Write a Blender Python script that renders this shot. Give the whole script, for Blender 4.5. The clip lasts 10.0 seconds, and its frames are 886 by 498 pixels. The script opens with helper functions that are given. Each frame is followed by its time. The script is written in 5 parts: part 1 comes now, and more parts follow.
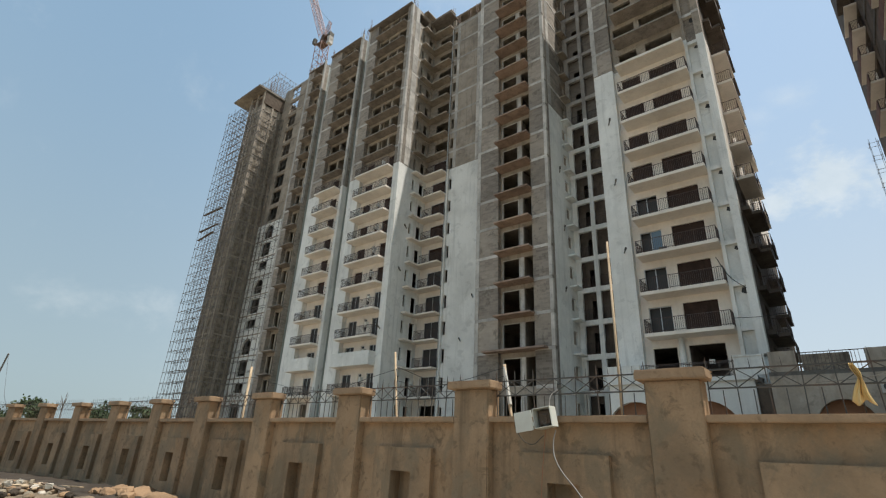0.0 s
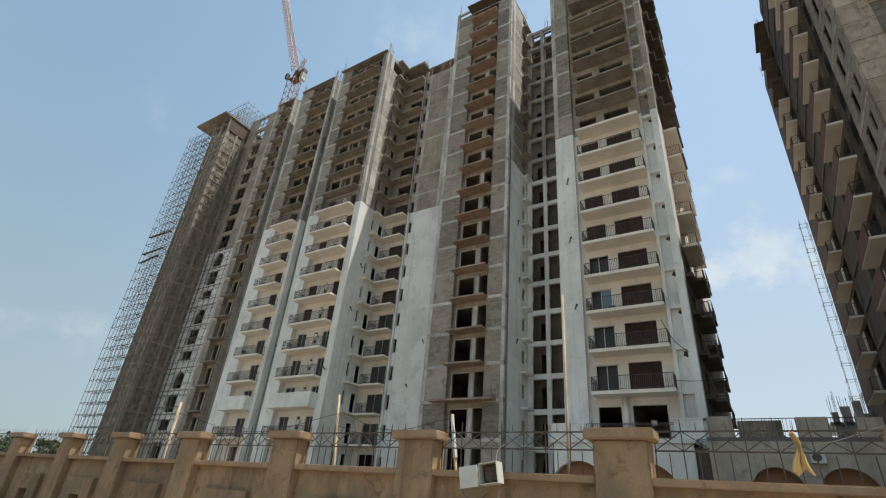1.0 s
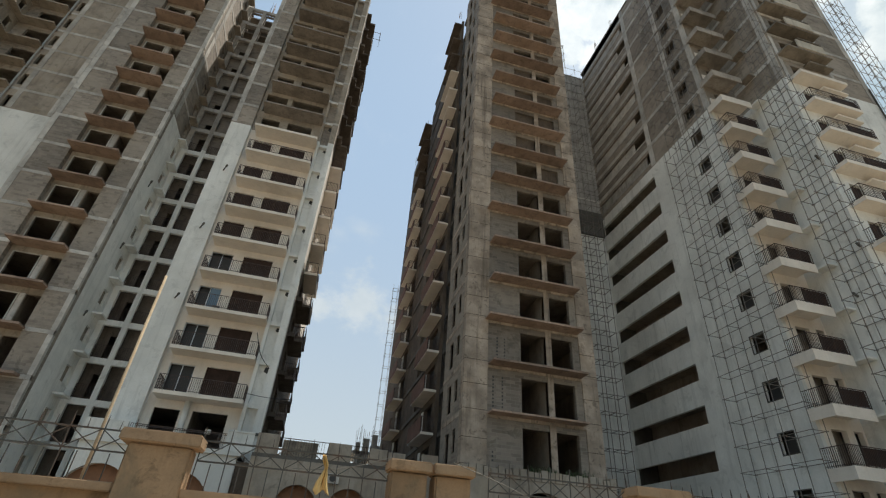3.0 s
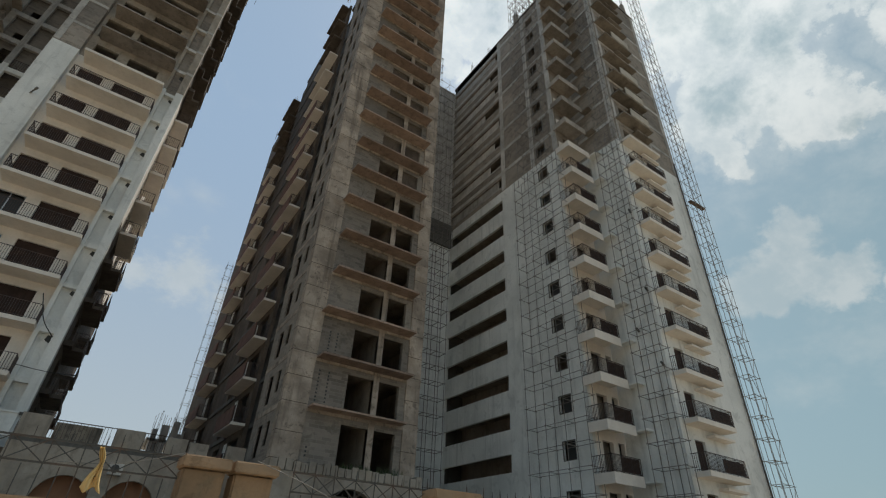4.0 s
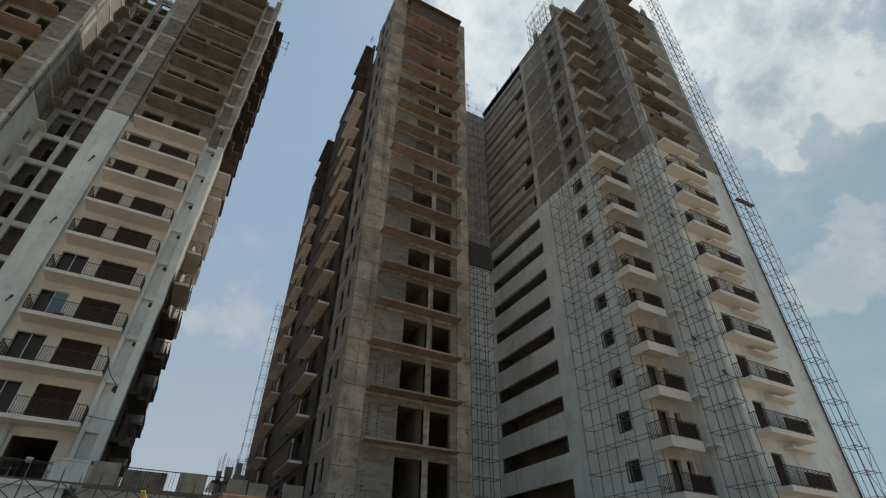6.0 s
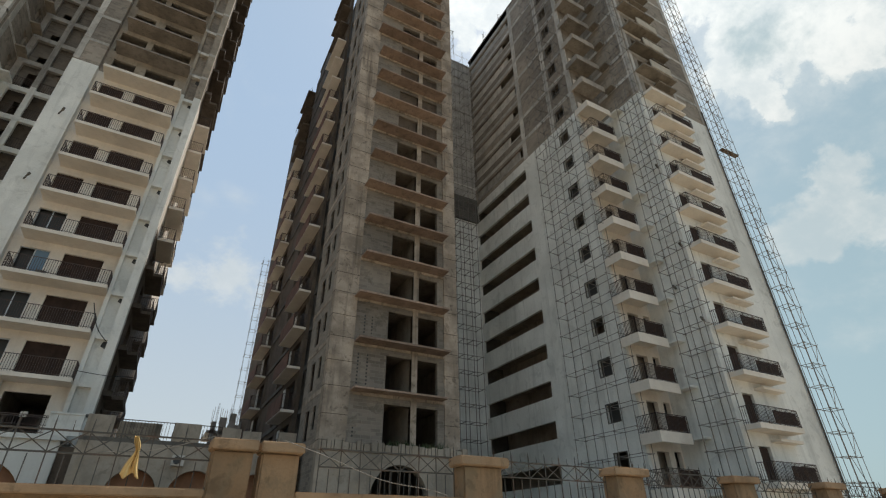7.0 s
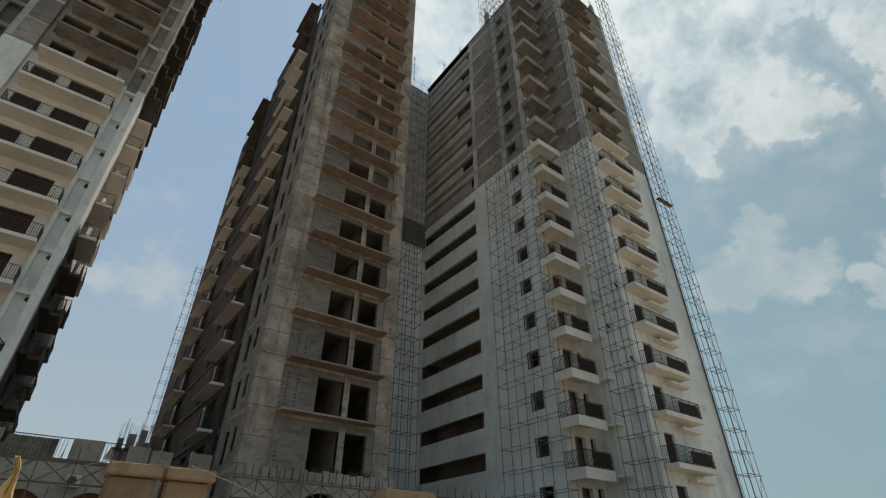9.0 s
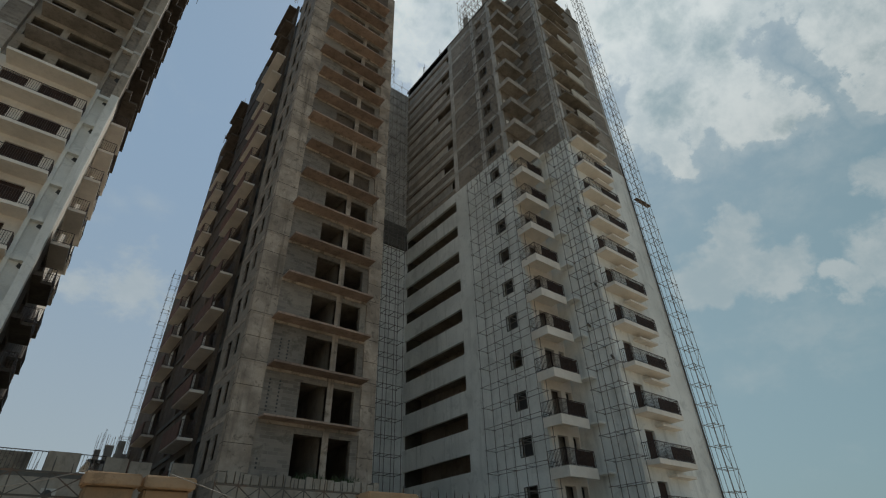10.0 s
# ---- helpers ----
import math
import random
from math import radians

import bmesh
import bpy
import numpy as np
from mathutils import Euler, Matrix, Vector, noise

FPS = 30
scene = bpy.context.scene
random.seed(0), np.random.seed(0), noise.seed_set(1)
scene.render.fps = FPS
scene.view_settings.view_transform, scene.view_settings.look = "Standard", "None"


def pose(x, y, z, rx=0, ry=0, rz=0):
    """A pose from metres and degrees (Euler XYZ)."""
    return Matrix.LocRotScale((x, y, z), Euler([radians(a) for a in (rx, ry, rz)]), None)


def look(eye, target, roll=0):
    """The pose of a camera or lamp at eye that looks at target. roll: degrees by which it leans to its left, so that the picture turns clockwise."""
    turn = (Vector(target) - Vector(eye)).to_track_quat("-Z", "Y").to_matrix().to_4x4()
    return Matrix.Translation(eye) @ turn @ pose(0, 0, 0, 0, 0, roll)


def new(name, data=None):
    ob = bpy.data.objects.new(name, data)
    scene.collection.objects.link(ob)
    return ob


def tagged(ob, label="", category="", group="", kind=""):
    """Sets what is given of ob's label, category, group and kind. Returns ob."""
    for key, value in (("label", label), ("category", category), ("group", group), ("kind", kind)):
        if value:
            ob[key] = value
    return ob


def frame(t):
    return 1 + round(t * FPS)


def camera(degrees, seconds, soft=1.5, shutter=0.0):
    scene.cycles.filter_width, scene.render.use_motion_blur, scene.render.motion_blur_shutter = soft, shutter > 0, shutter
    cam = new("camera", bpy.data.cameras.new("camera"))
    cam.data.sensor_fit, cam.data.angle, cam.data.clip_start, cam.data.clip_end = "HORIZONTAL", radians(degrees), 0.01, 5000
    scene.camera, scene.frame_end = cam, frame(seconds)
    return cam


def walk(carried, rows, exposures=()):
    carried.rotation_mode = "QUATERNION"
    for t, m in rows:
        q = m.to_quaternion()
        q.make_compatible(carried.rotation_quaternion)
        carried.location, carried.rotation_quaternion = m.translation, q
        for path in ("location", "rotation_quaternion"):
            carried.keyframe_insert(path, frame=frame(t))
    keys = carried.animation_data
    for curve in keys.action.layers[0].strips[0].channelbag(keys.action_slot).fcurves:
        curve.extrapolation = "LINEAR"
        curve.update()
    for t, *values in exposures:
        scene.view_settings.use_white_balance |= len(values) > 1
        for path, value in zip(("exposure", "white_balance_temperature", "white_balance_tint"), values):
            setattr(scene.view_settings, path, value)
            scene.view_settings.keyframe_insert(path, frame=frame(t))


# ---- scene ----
cam = camera(84.0, 10.0, soft=1.2)

PATH = [
    (0, -0.094, -0.088, 1.522, 112.55, -2.59, 38.38),
    (0.5, -0.095, -0.071, 1.520, 115.02, -3.69, 35.01),
    (1, -0.210, 0.004, 1.537, 118.17, -4.57, 31.77),
    (1.5, -0.313, 0.064, 1.552, 120.76, -5.07, 26.64),
    (2, -0.348, 0.132, 1.562, 122.37, -5.02, 16.35),
    (2.5, -0.333, 0.221, 1.572, 123.04, -4.44, 0.98),
    (3, -0.252, 0.220, 1.571, 122.78, -3.64, -15.11),
    (3.2, -0.204, 0.214, 1.570, 122.74, -3.48, -21.16),
    (4.3, -0.187, 0.136, 1.671, 123.81, -1.88, -35.96),
    (4.5, -0.156, 0.091, 1.672, 124.49, -1.71, -34.28),
    (5, -0.059, 0.008, 1.670, 126.03, -1.56, -30.03),
    (5.2, -0.024, -0.002, 1.656, 126.91, -1.71, -28.76),
    (6.3, 0.212, 0.020, 1.638, 124.86, -0.44, -28.07),
    (6.5, 0.222, -0.001, 1.616, 123.34, -0.07, -28.59),
    (7, 0.225, -0.038, 1.569, 120.65, 0.47, -28.71),
    (7.5, 0.215, -0.087, 1.559, 119.14, 0.79, -27.49),
    (8, 0.212, -0.082, 1.550, 118.71, 0.28, -28.37),
    (8.5, 0.247, -0.021, 1.592, 120.38, -0.30, -31.97),
    (9, 0.309, 0.074, 1.662, 123.44, -0.18, -36.62),
    (9.5, 0.325, 0.027, 1.669, 125.13, 0.76, -39.62),
    (10, 0.314, 0.003, 1.623, 123.70, 1.58, -37.90),
]
EXPOSURES = [(0, 0.17, 6500, 10), (1.0, 0.18, 6480, 10), (1.5, 0.06, 6320, 6), (2.0, 0.0, 6480, 9), (2.5, 0.08, 6560, 10), (3.2, 0.08, 6750, 10), (4.4, -0.44, 6450, 9), (5.0, -0.42, 6450, 9), (6.4, -0.36, 6550, 10),
             (7.2, 0.10, 6820, 11), (8.2, 0.12, 6820, 11), (9.2, -0.50, 6420, 7), (10, -0.62, 6420, 7)]
walk(cam, [(t, pose(x, y, z, rx, ry, rz)) for t, x, y, z, rx, ry, rz in PATH], EXPOSURES)

# ---- sky and sun ----
SUN_AZ, SUN_EL = 65.0, 71.0   # degrees from +y towards +x, and above the horizon
sun_way = Vector((math.sin(radians(SUN_AZ)) * math.cos(radians(SUN_EL)), math.cos(radians(SUN_AZ)) * math.cos(radians(SUN_EL)), math.sin(radians(SUN_EL))))
sun = new("sun", bpy.data.lights.new("sun", "SUN"))
sun.data.energy, sun.data.angle, sun.data.color = 5.0, radians(0.6), (1.0, 0.95, 0.86)
sun.matrix_world = look(sun_way * 200, (0, 0, 0))


class Nodes:
    """Short hand for building node trees."""

    def __init__(self, tree):
        self.tree = tree

    def put(self, kind, **values):
        n = self.tree.nodes.new(kind)
        for key, value in values.items():
            self.feed(n.inputs[key], value)
        return n

    def feed(self, socket, value):
        if isinstance(value, bpy.types.NodeSocket):
            self.tree.links.new(value, socket)
        else:
            socket.default_value = value

    def math(self, op, a, b=0.0, clamp=False):
        n = self.tree.nodes.new("ShaderNodeMath")
        n.operation, n.use_clamp = op, clamp
        self.feed(n.inputs[0], a)
        self.feed(n.inputs[1], b)
        return n.outputs[0]

    def mix(self, fac, a, b, blend="MIX"):
        n = self.tree.nodes.new("ShaderNodeMix")
        n.data_type, n.blend_type = "RGBA", blend
        self.feed(n.inputs[0], fac)
        self.feed(n.inputs[6], a)
        self.feed(n.inputs[7], b)
        return n.outputs[2]

    def noise(self, vector, scale, detail=3.0, rough=0.55, distortion=0.0):
        n = self.tree.nodes.new("ShaderNodeTexNoise")
        self.feed(n.inputs["Vector"], vector)
        n.inputs["Scale"].default_value, n.inputs["Detail"].default_value = scale, detail
        n.inputs["Roughness"].default_value, n.inputs["Distortion"].default_value = rough, distortion
        return n.outputs[0]

    def ramp(self, fac, lo, hi):
        n = self.tree.nodes.new("ShaderNodeMapRange")
        n.interpolation_type = "SMOOTHSTEP"
        self.feed(n.inputs[0], fac)
        n.inputs[1].default_value, n.inputs[2].default_value = lo, hi
        return n.outputs[0]

    def scaled(self, vector, x, y, z):
        n = self.tree.nodes.new("ShaderNodeVectorMath")
        n.operation = "MULTIPLY"
        self.feed(n.inputs[0], vector)
        n.inputs[1].default_value = (x, y, z)
        return n.outputs[0]


world = bpy.data.worlds.new("sky")
scene.world = world
world.use_nodes = True
N = Nodes(world.node_tree)
world.node_tree.nodes.clear()
sky = N.put("ShaderNodeTexSky")
sky.sky_type, sky.sun_disc, sky.sun_elevation, sky.sun_rotation = "NISHITA", False, radians(SUN_EL), radians(SUN_AZ)
sky.air_density, sky.dust_density = 1.0, 2.5
way = N.put("ShaderNodeTexCoord").outputs["Generated"]
split = N.put("ShaderNodeSeparateXYZ", Vector=way)
# hazy air: the blue is paler, more so near the horizon
high = N.ramp(split.outputs[2], -0.05, 0.75)
haze = N.mix(high, (4.8, 6.1, 6.5, 1), (3.4, 5.35, 7.4, 1))
haze = N.mix(N.ramp(split.outputs[0], 0.3, 1.0), haze, (3.0, 4.95, 5.6, 1))
air = N.mix(0.8, sky.outputs[0], haze)
# the haze glows more towards the sun's side
glow = N.put("ShaderNodeVectorMath")
glow.operation = "DOT_PRODUCT"
N.feed(glow.inputs[0], way)
glow.inputs[1].default_value = (0.35, 0.94, 0.0)
near_sun = N.ramp(glow.outputs["Value"], -0.2, 0.75)
level = [N.math("ADD", 0.82, N.math("MULTIPLY", near_sun, k)) for k in (0.40, 0.29, 0.27)]
air = N.mix(1.0, air, N.put("ShaderNodeCombineColor", Red=level[0], Green=level[1], Blue=level[2]).outputs[0], "MULTIPLY")
# broken cumulus: single heaps, thickest towards +x, white towards the sun and grey behind


def moved(vector, d):
    n = N.put("ShaderNodeVectorMath")
    n.operation = "ADD"
    N.feed(n.inputs[0], vector)
    n.inputs[1].default_value = d
    return n.outputs[0]


def heap(at, az, el, size, squash=1.25):
    """How near a direction lies to a cloud's centre, 1 in its middle."""
    a, e = radians(az), radians(el)
    n = moved(at, (-math.sin(a) * math.cos(e), -math.cos(a) * math.cos(e), -math.sin(e)))
    d = N.put("ShaderNodeVectorMath")
    d.operation = "LENGTH"
    N.feed(d.inputs[0], N.scaled(n, 1, 1, squash))
    return N.math("SUBTRACT", 1.0, N.math("DIVIDE", d.outputs["Value"], size * 1.5), clamp=True)


# azimuth, elevation and half width of each heap
STRONG = [(69, 55, 0.13), (75, 51, 0.13), (81, 47.5, 0.12), (85.5, 48.2, 0.085), (79, 43, 0.11), (82.5, 39, 0.085), (73, 44.5, 0.10), (71, 40, 0.07), (95.5, 40, 0.08), (94, 35.5, 0.07), (97, 45, 0.11), (102, 38, 0.15),
          (38, 59.5, 0.13), (30, 61, 0.08), (52, 64, 0.18), (42, 53, 0.12), (47, 50, 0.10), (33, 54, 0.09), (112, 42, 0.2), (140, 45, 0.3), (100, 62, 0.18), (-150, 35, 0.25)]
LOW = [(73.6, 26.4, 0.085), (74.4, 29.0, 0.05), (70.0, 24.6, 0.06), (76.8, 24.6, 0.065), (81.5, 22.0, 0.045), (86.5, 23.0, 0.075), (89.5, 28.5, 0.05), (93, 26, 0.10), (105, 24, 0.15)]
MIDDLE = [(2.8, 26.6, 0.075), (2.6, 25.0, 0.085), (7.5, 24.0, 0.075), (-2.0, 24.2, 0.05), (13, 23.5, 0.07)]
FAINT = [(71.2, 15.6, 0.07), (-2.2, 32.8, 0.05), (1.4, 33.7, 0.05), (-3, 30.8, 0.04), (-33, 50.5, 0.10), (-41, 50.3, 0.10), (-77, 11.7, 0.075), (-69.2, 12.4, 0.07), (64, 40, 0.16), (66, 33, 0.13), (84, 33, 0.12), (90, 15, 0.14), (-110, 40, 0.3), (80, 31, 0.12), (74, 36, 0.14), (78, 18, 0.16)]


def crinkle(at, scale=6.5):
    coarse = N.noise(at, scale, 10.0, 0.62, 0.3)
    fine = N.noise(at, scale * 3.3, 7.0, 0.62)
    return N.math("ADD", N.math("MULTIPLY", coarse, 0.72), N.math("MULTIPLY", fine, 0.28))


def density(rows, at, rough, lift, gain=1.9, squash=1.25):
    """The clouds of a list, with crinkled edges: above 0 inside."""
    total = 0.0
    for az, el, size in rows:
        total = N.math("MAXIMUM", total, heap(at, az, el, size, squash))
    return N.math("ADD", N.math("SUBTRACT", total, lift), N.math("MULTIPLY", N.math("SUBTRACT", rough, 0.5), gain))


rough_here, rough_small = crinkle(way), crinkle(N.scaled(way, 1, 1, 1.5), 15.0)
billow = N.ramp(crinkle(moved(way, (3.1, 1.7, 0.4)), 8.0), 0.38, 0.62)


def warped(scale, size):
    """The direction, shifted by fine turbulence, so that heaps get knobbly outlines."""
    n = N.tree.nodes.new("ShaderNodeTexNoise")
    N.feed(n.inputs["Vector"], way)
    n.inputs["Scale"].default_value, n.inputs["Detail"].default_value, n.inputs["Roughness"].default_value = scale, 9.0, 0.6
    add = N.put("ShaderNodeVectorMath")
    add.operation = "MULTIPLY_ADD"
    N.feed(add.inputs[0], n.outputs["Color"])
    add.inputs[1].default_value = (size, size, size)
    N.feed(add.inputs[2], moved(way, (-size / 2, -size / 2, -size / 2)))
    return add.outputs[0]


knobbly = warped(9.0, 0.24)
body = density(STRONG, knobbly, rough_here, 0.36, 1.1)
fringe = N.math("MULTIPLY", N.ramp(body, -0.30, 0.15), 0.40)
thick = N.math("ADD", 0.74, N.math("MULTIPLY", billow, 0.24))
dense = N.math("MAXIMUM", N.math("MULTIPLY", N.ramp(body, -0.02, 0.20), thick), fringe)
shaded = N.ramp(density(STRONG, moved(knobbly, tuple(sun_way * 0.05)), rough_here, 0.36, 1.1), 0.15, 0.60)
# the lower heaps melt into the haze
low_body = density(LOW, warped(16.0, 0.11), rough_small, 0.34, 0.7)
low = N.math("MULTIPLY", N.ramp(low_body, -0.02, 0.30), N.math("ADD", 0.40, N.math("MULTIPLY", billow, 0.22)))
veil = N.math("MULTIPLY", N.ramp(density(FAINT, way, rough_small, 0.46, 2.2, 2.0), -0.2, 1.0), 0.30)
mid = N.math("MULTIPLY", N.ramp(density(MIDDLE, way, rough_small, 0.40, 2.0, 1.25), 0.0, 0.6), 0.55)
cover = N.math("MAXIMUM", N.math("MAXIMUM", N.math("MULTIPLY", dense, 0.92), veil), N.math("MAXIMUM", mid, low))
grey = N.math("ADD", N.math("MULTIPLY", shaded, 0.72), N.math("MULTIPLY", N.math("SUBTRACT", 1.0, billow), 0.30))
white = N.mix(grey, (7.8, 8.2, 8.15, 1), (3.7, 4.7, 5.0, 1))
# cloud close to the sun is brighter
toward = N.put("ShaderNodeVectorMath")
toward.operation = "DOT_PRODUCT"
N.feed(toward.inputs[0], way)
toward.inputs[1].default_value = tuple(sun_way)
gleam = N.math("ADD", 1.0, N.math("MULTIPLY", N.ramp(toward.outputs["Value"], 0.72, 0.98), 0.42))
white = N.mix(1.0, white, N.put("ShaderNodeCombineColor", Red=gleam, Green=gleam, Blue=gleam).outputs[0], "MULTIPLY")
colour = N.mix(cover, air, white)
back = N.put("ShaderNodeBackground", Color=colour, Strength=0.1)
N.put("ShaderNodeOutputWorld", Surface=back.outputs[0])

# ---- materials ----
MATS = {}


def material(name):
    m = bpy.data.materials.new(name)
    m.use_nodes = True
    n = Nodes(m.node_tree)
    bsdf = m.node_tree.nodes["Principled BSDF"]
    MATS[name] = m
    where = n.put("ShaderNodeNewGeometry").outputs["Position"]
    return m, n, bsdf, where


def bump(n, bsdf, height, strength=0.4, distance=0.02):
    b = n.put("ShaderNodeBump", Strength=strength, Distance=distance, Height=height)
    n.tree.links.new(b.outputs[0], bsdf.inputs["Normal"])


def rgb(v, k=1.0):
    return (v[0] * k, v[1] * k, v[2] * k, 1)


def grainy(name, base, dark, patch=0.35, streak=0.5, rough=0.85, grain=9.0, warm=None, relief=0.3, random_piece=0.0, stain=None):
    """Mineral surface: cloudy patches, rain streaks that run down, and fine grain."""
    m, n, bsdf, where = material(name)
    clouds = n.ramp(n.noise(where, patch, 5.0, 0.6), 0.35, 0.68)
    runs = n.ramp(n.noise(n.scaled(where, 2.2, 2.2, 0.14), 1.0, 5.0, 0.62), 0.50, 0.74)
    fine = n.noise(where, grain, 4.0, 0.7)
    c = n.mix(n.math("MULTIPLY", clouds, 0.75), rgb(base), rgb(dark))
    blots = n.ramp(n.noise(where, patch * 3.7, 6.0, 0.68, 0.6), 0.54, 0.66)
    c = n.mix(n.math("MULTIPLY", blots, streak * 0.7), c, rgb(dark, 0.65))
    pale = n.ramp(n.noise(n.scaled(where, 1, 1, 0.55), patch * 2.3, 6.0, 0.65, 0.4), 0.56, 0.68)
    c = n.mix(n.math("MULTIPLY", pale, streak * 0.45), c, rgb(base, 1.28))
    c = n.mix(n.math("MULTIPLY", runs, streak), c, rgb(dark, 0.75))
    if warm:
        c = n.mix(n.math("MULTIPLY", n.ramp(n.noise(where, 0.9, 3.0), 0.52, 0.7), 0.5), c, rgb(warm))
    if stain:
        c = n.mix(n.math("MULTIPLY", n.ramp(n.noise(n.scaled(where, 1, 1, 0.7), 1.3, 6.0, 0.65, 0.8), 0.48, 0.62), 0.75), c, rgb(stain))
        c = n.mix(n.math("MULTIPLY", n.ramp(n.noise(where, 4.5, 5.0, 0.7, 0.5), 0.56, 0.68), 0.5), c, rgb(dark, 0.7))
    c = n.mix(n.math("MULTIPLY", n.ramp(fine, 0.3, 0.8), 0.22), c, rgb(dark, 0.8))
    if random_piece:
        info = n.put("ShaderNodeObjectInfo")
        k = n.math("ADD", 1 - random_piece / 2, n.math("MULTIPLY", info.outputs["Random"], random_piece))
        c = n.mix(1.0, c, n.put("ShaderNodeCombineColor", Red=k, Green=k, Blue=k).outputs[0], "MULTIPLY")
    n.tree.links.new(c, bsdf.inputs["Base Color"])
    bsdf.inputs["Roughness"].default_value = rough
    bsdf.inputs["Specular IOR Level"].default_value = 0.25
    bump(n, bsdf, fine, relief, 0.02)
    return m


grainy("concrete", (0.405, 0.352, 0.292), (0.21, 0.18, 0.148), 0.5, 0.65, warm=(0.41, 0.338, 0.255))
grainy("concrete_light", (0.57, 0.54, 0.50), (0.33, 0.31, 0.284), 0.7, 0.65, random_piece=0.4)
grainy("slab_concrete", (0.30, 0.262, 0.228), (0.16, 0.14, 0.122), 0.8, 0.6, random_piece=0.35)
grainy("slab_brown", (0.375, 0.274, 0.218), (0.213, 0.154, 0.122), 0.8, 0.62, warm=(0.365, 0.255, 0.185), random_piece=0.35)
grainy("concrete_cast", (0.49, 0.405, 0.328), (0.18, 0.146, 0.117), 0.6, 0.95, warm=(0.33, 0.255, 0.187), random_piece=0.25)
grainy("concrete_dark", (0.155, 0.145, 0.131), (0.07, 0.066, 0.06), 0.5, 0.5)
# dark brown concrete; side walls and recesses get their shade from this colour
grainy("concrete_brown_shade", (0.14, 0.108, 0.083), (0.062, 0.048, 0.037), 0.6, 0.7)
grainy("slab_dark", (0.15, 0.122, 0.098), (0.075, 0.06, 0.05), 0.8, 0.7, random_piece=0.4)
grainy("slab_pale", (0.42, 0.375, 0.325), (0.25, 0.22, 0.19), 0.8, 0.6, random_piece=0.35)
grainy("slab_grey", (0.25, 0.218, 0.18), (0.13, 0.113, 0.094), 0.8, 0.6, random_piece=0.5)
grainy("render_grey", (0.47, 0.50, 0.47), (0.33, 0.36, 0.34), 0.25, 0.35, relief=0.1)
grainy("white_paint", (0.84, 0.835, 0.80), (0.60, 0.60, 0.57), 0.24, 0.5, relief=0.08)
grainy("cream_paint", (0.84, 0.77, 0.69), (0.66, 0.60, 0.53), 0.4, 0.2, relief=0.08)
grainy("tan_plaster", (0.40, 0.268, 0.163), (0.185, 0.133, 0.086), 0.8, 0.85, grain=26.0, warm=(0.315, 0.187, 0.098), relief=0.5, random_piece=0.28, stain=(0.235, 0.182, 0.122))
grainy("coping_plaster", (0.42, 0.285, 0.178), (0.25, 0.172, 0.11), 1.5, 0.5, grain=26.0, relief=0.4, random_piece=0.16, stain=(0.325, 0.238, 0.158))
grainy("dark_soil", (0.062, 0.047, 0.034), (0.03, 0.023, 0.017), 1.2, 0.4, grain=7.0, relief=0.9)
grainy("soil", (0.315, 0.265, 0.195), (0.20, 0.166, 0.121), 0.4, 0.3, grain=5.0, relief=0.8)
grainy("dull_cream", (0.55, 0.50, 0.42), (0.36, 0.32, 0.27), 0.5, 0.5, relief=0.1)
grainy("brown_sheet", (0.19, 0.098, 0.074), (0.10, 0.056, 0.043), 1.2, 0.5)
grainy("sand", (0.31, 0.20, 0.115), (0.18, 0.115, 0.068), 0.9, 0.2, grain=12.0, relief=0.8)
grainy("dug_soil", (0.25, 0.19, 0.128), (0.095, 0.072, 0.05), 1.6, 0.8, grain=6.0, relief=1.0, warm=(0.26, 0.175, 0.105))
grainy("netting", (0.34, 0.29, 0.23), (0.11, 0.095, 0.076), 1.4, 0.95, grain=14.0)
grainy("red_brick", (0.33, 0.17, 0.10), (0.22, 0.12, 0.075), 0.8, 0.2)
grainy("wood_pale", (0.50, 0.385, 0.26), (0.34, 0.25, 0.16), 3.0, 0.4, grain=30.0)
grainy("wood_dark", (0.14, 0.105, 0.08), (0.08, 0.06, 0.045), 2.0, 0.3)
grainy("shutter", (0.06, 0.036, 0.028), (0.03, 0.02, 0.016), 1.5, 0.5)
grainy("foliage_far", (0.085, 0.115, 0.055), (0.045, 0.065, 0.03), 0.5, 0.0, random_piece=0.3)
grainy("bark", (0.15, 0.11, 0.08), (0.09, 0.065, 0.045), 2.0, 0.3)


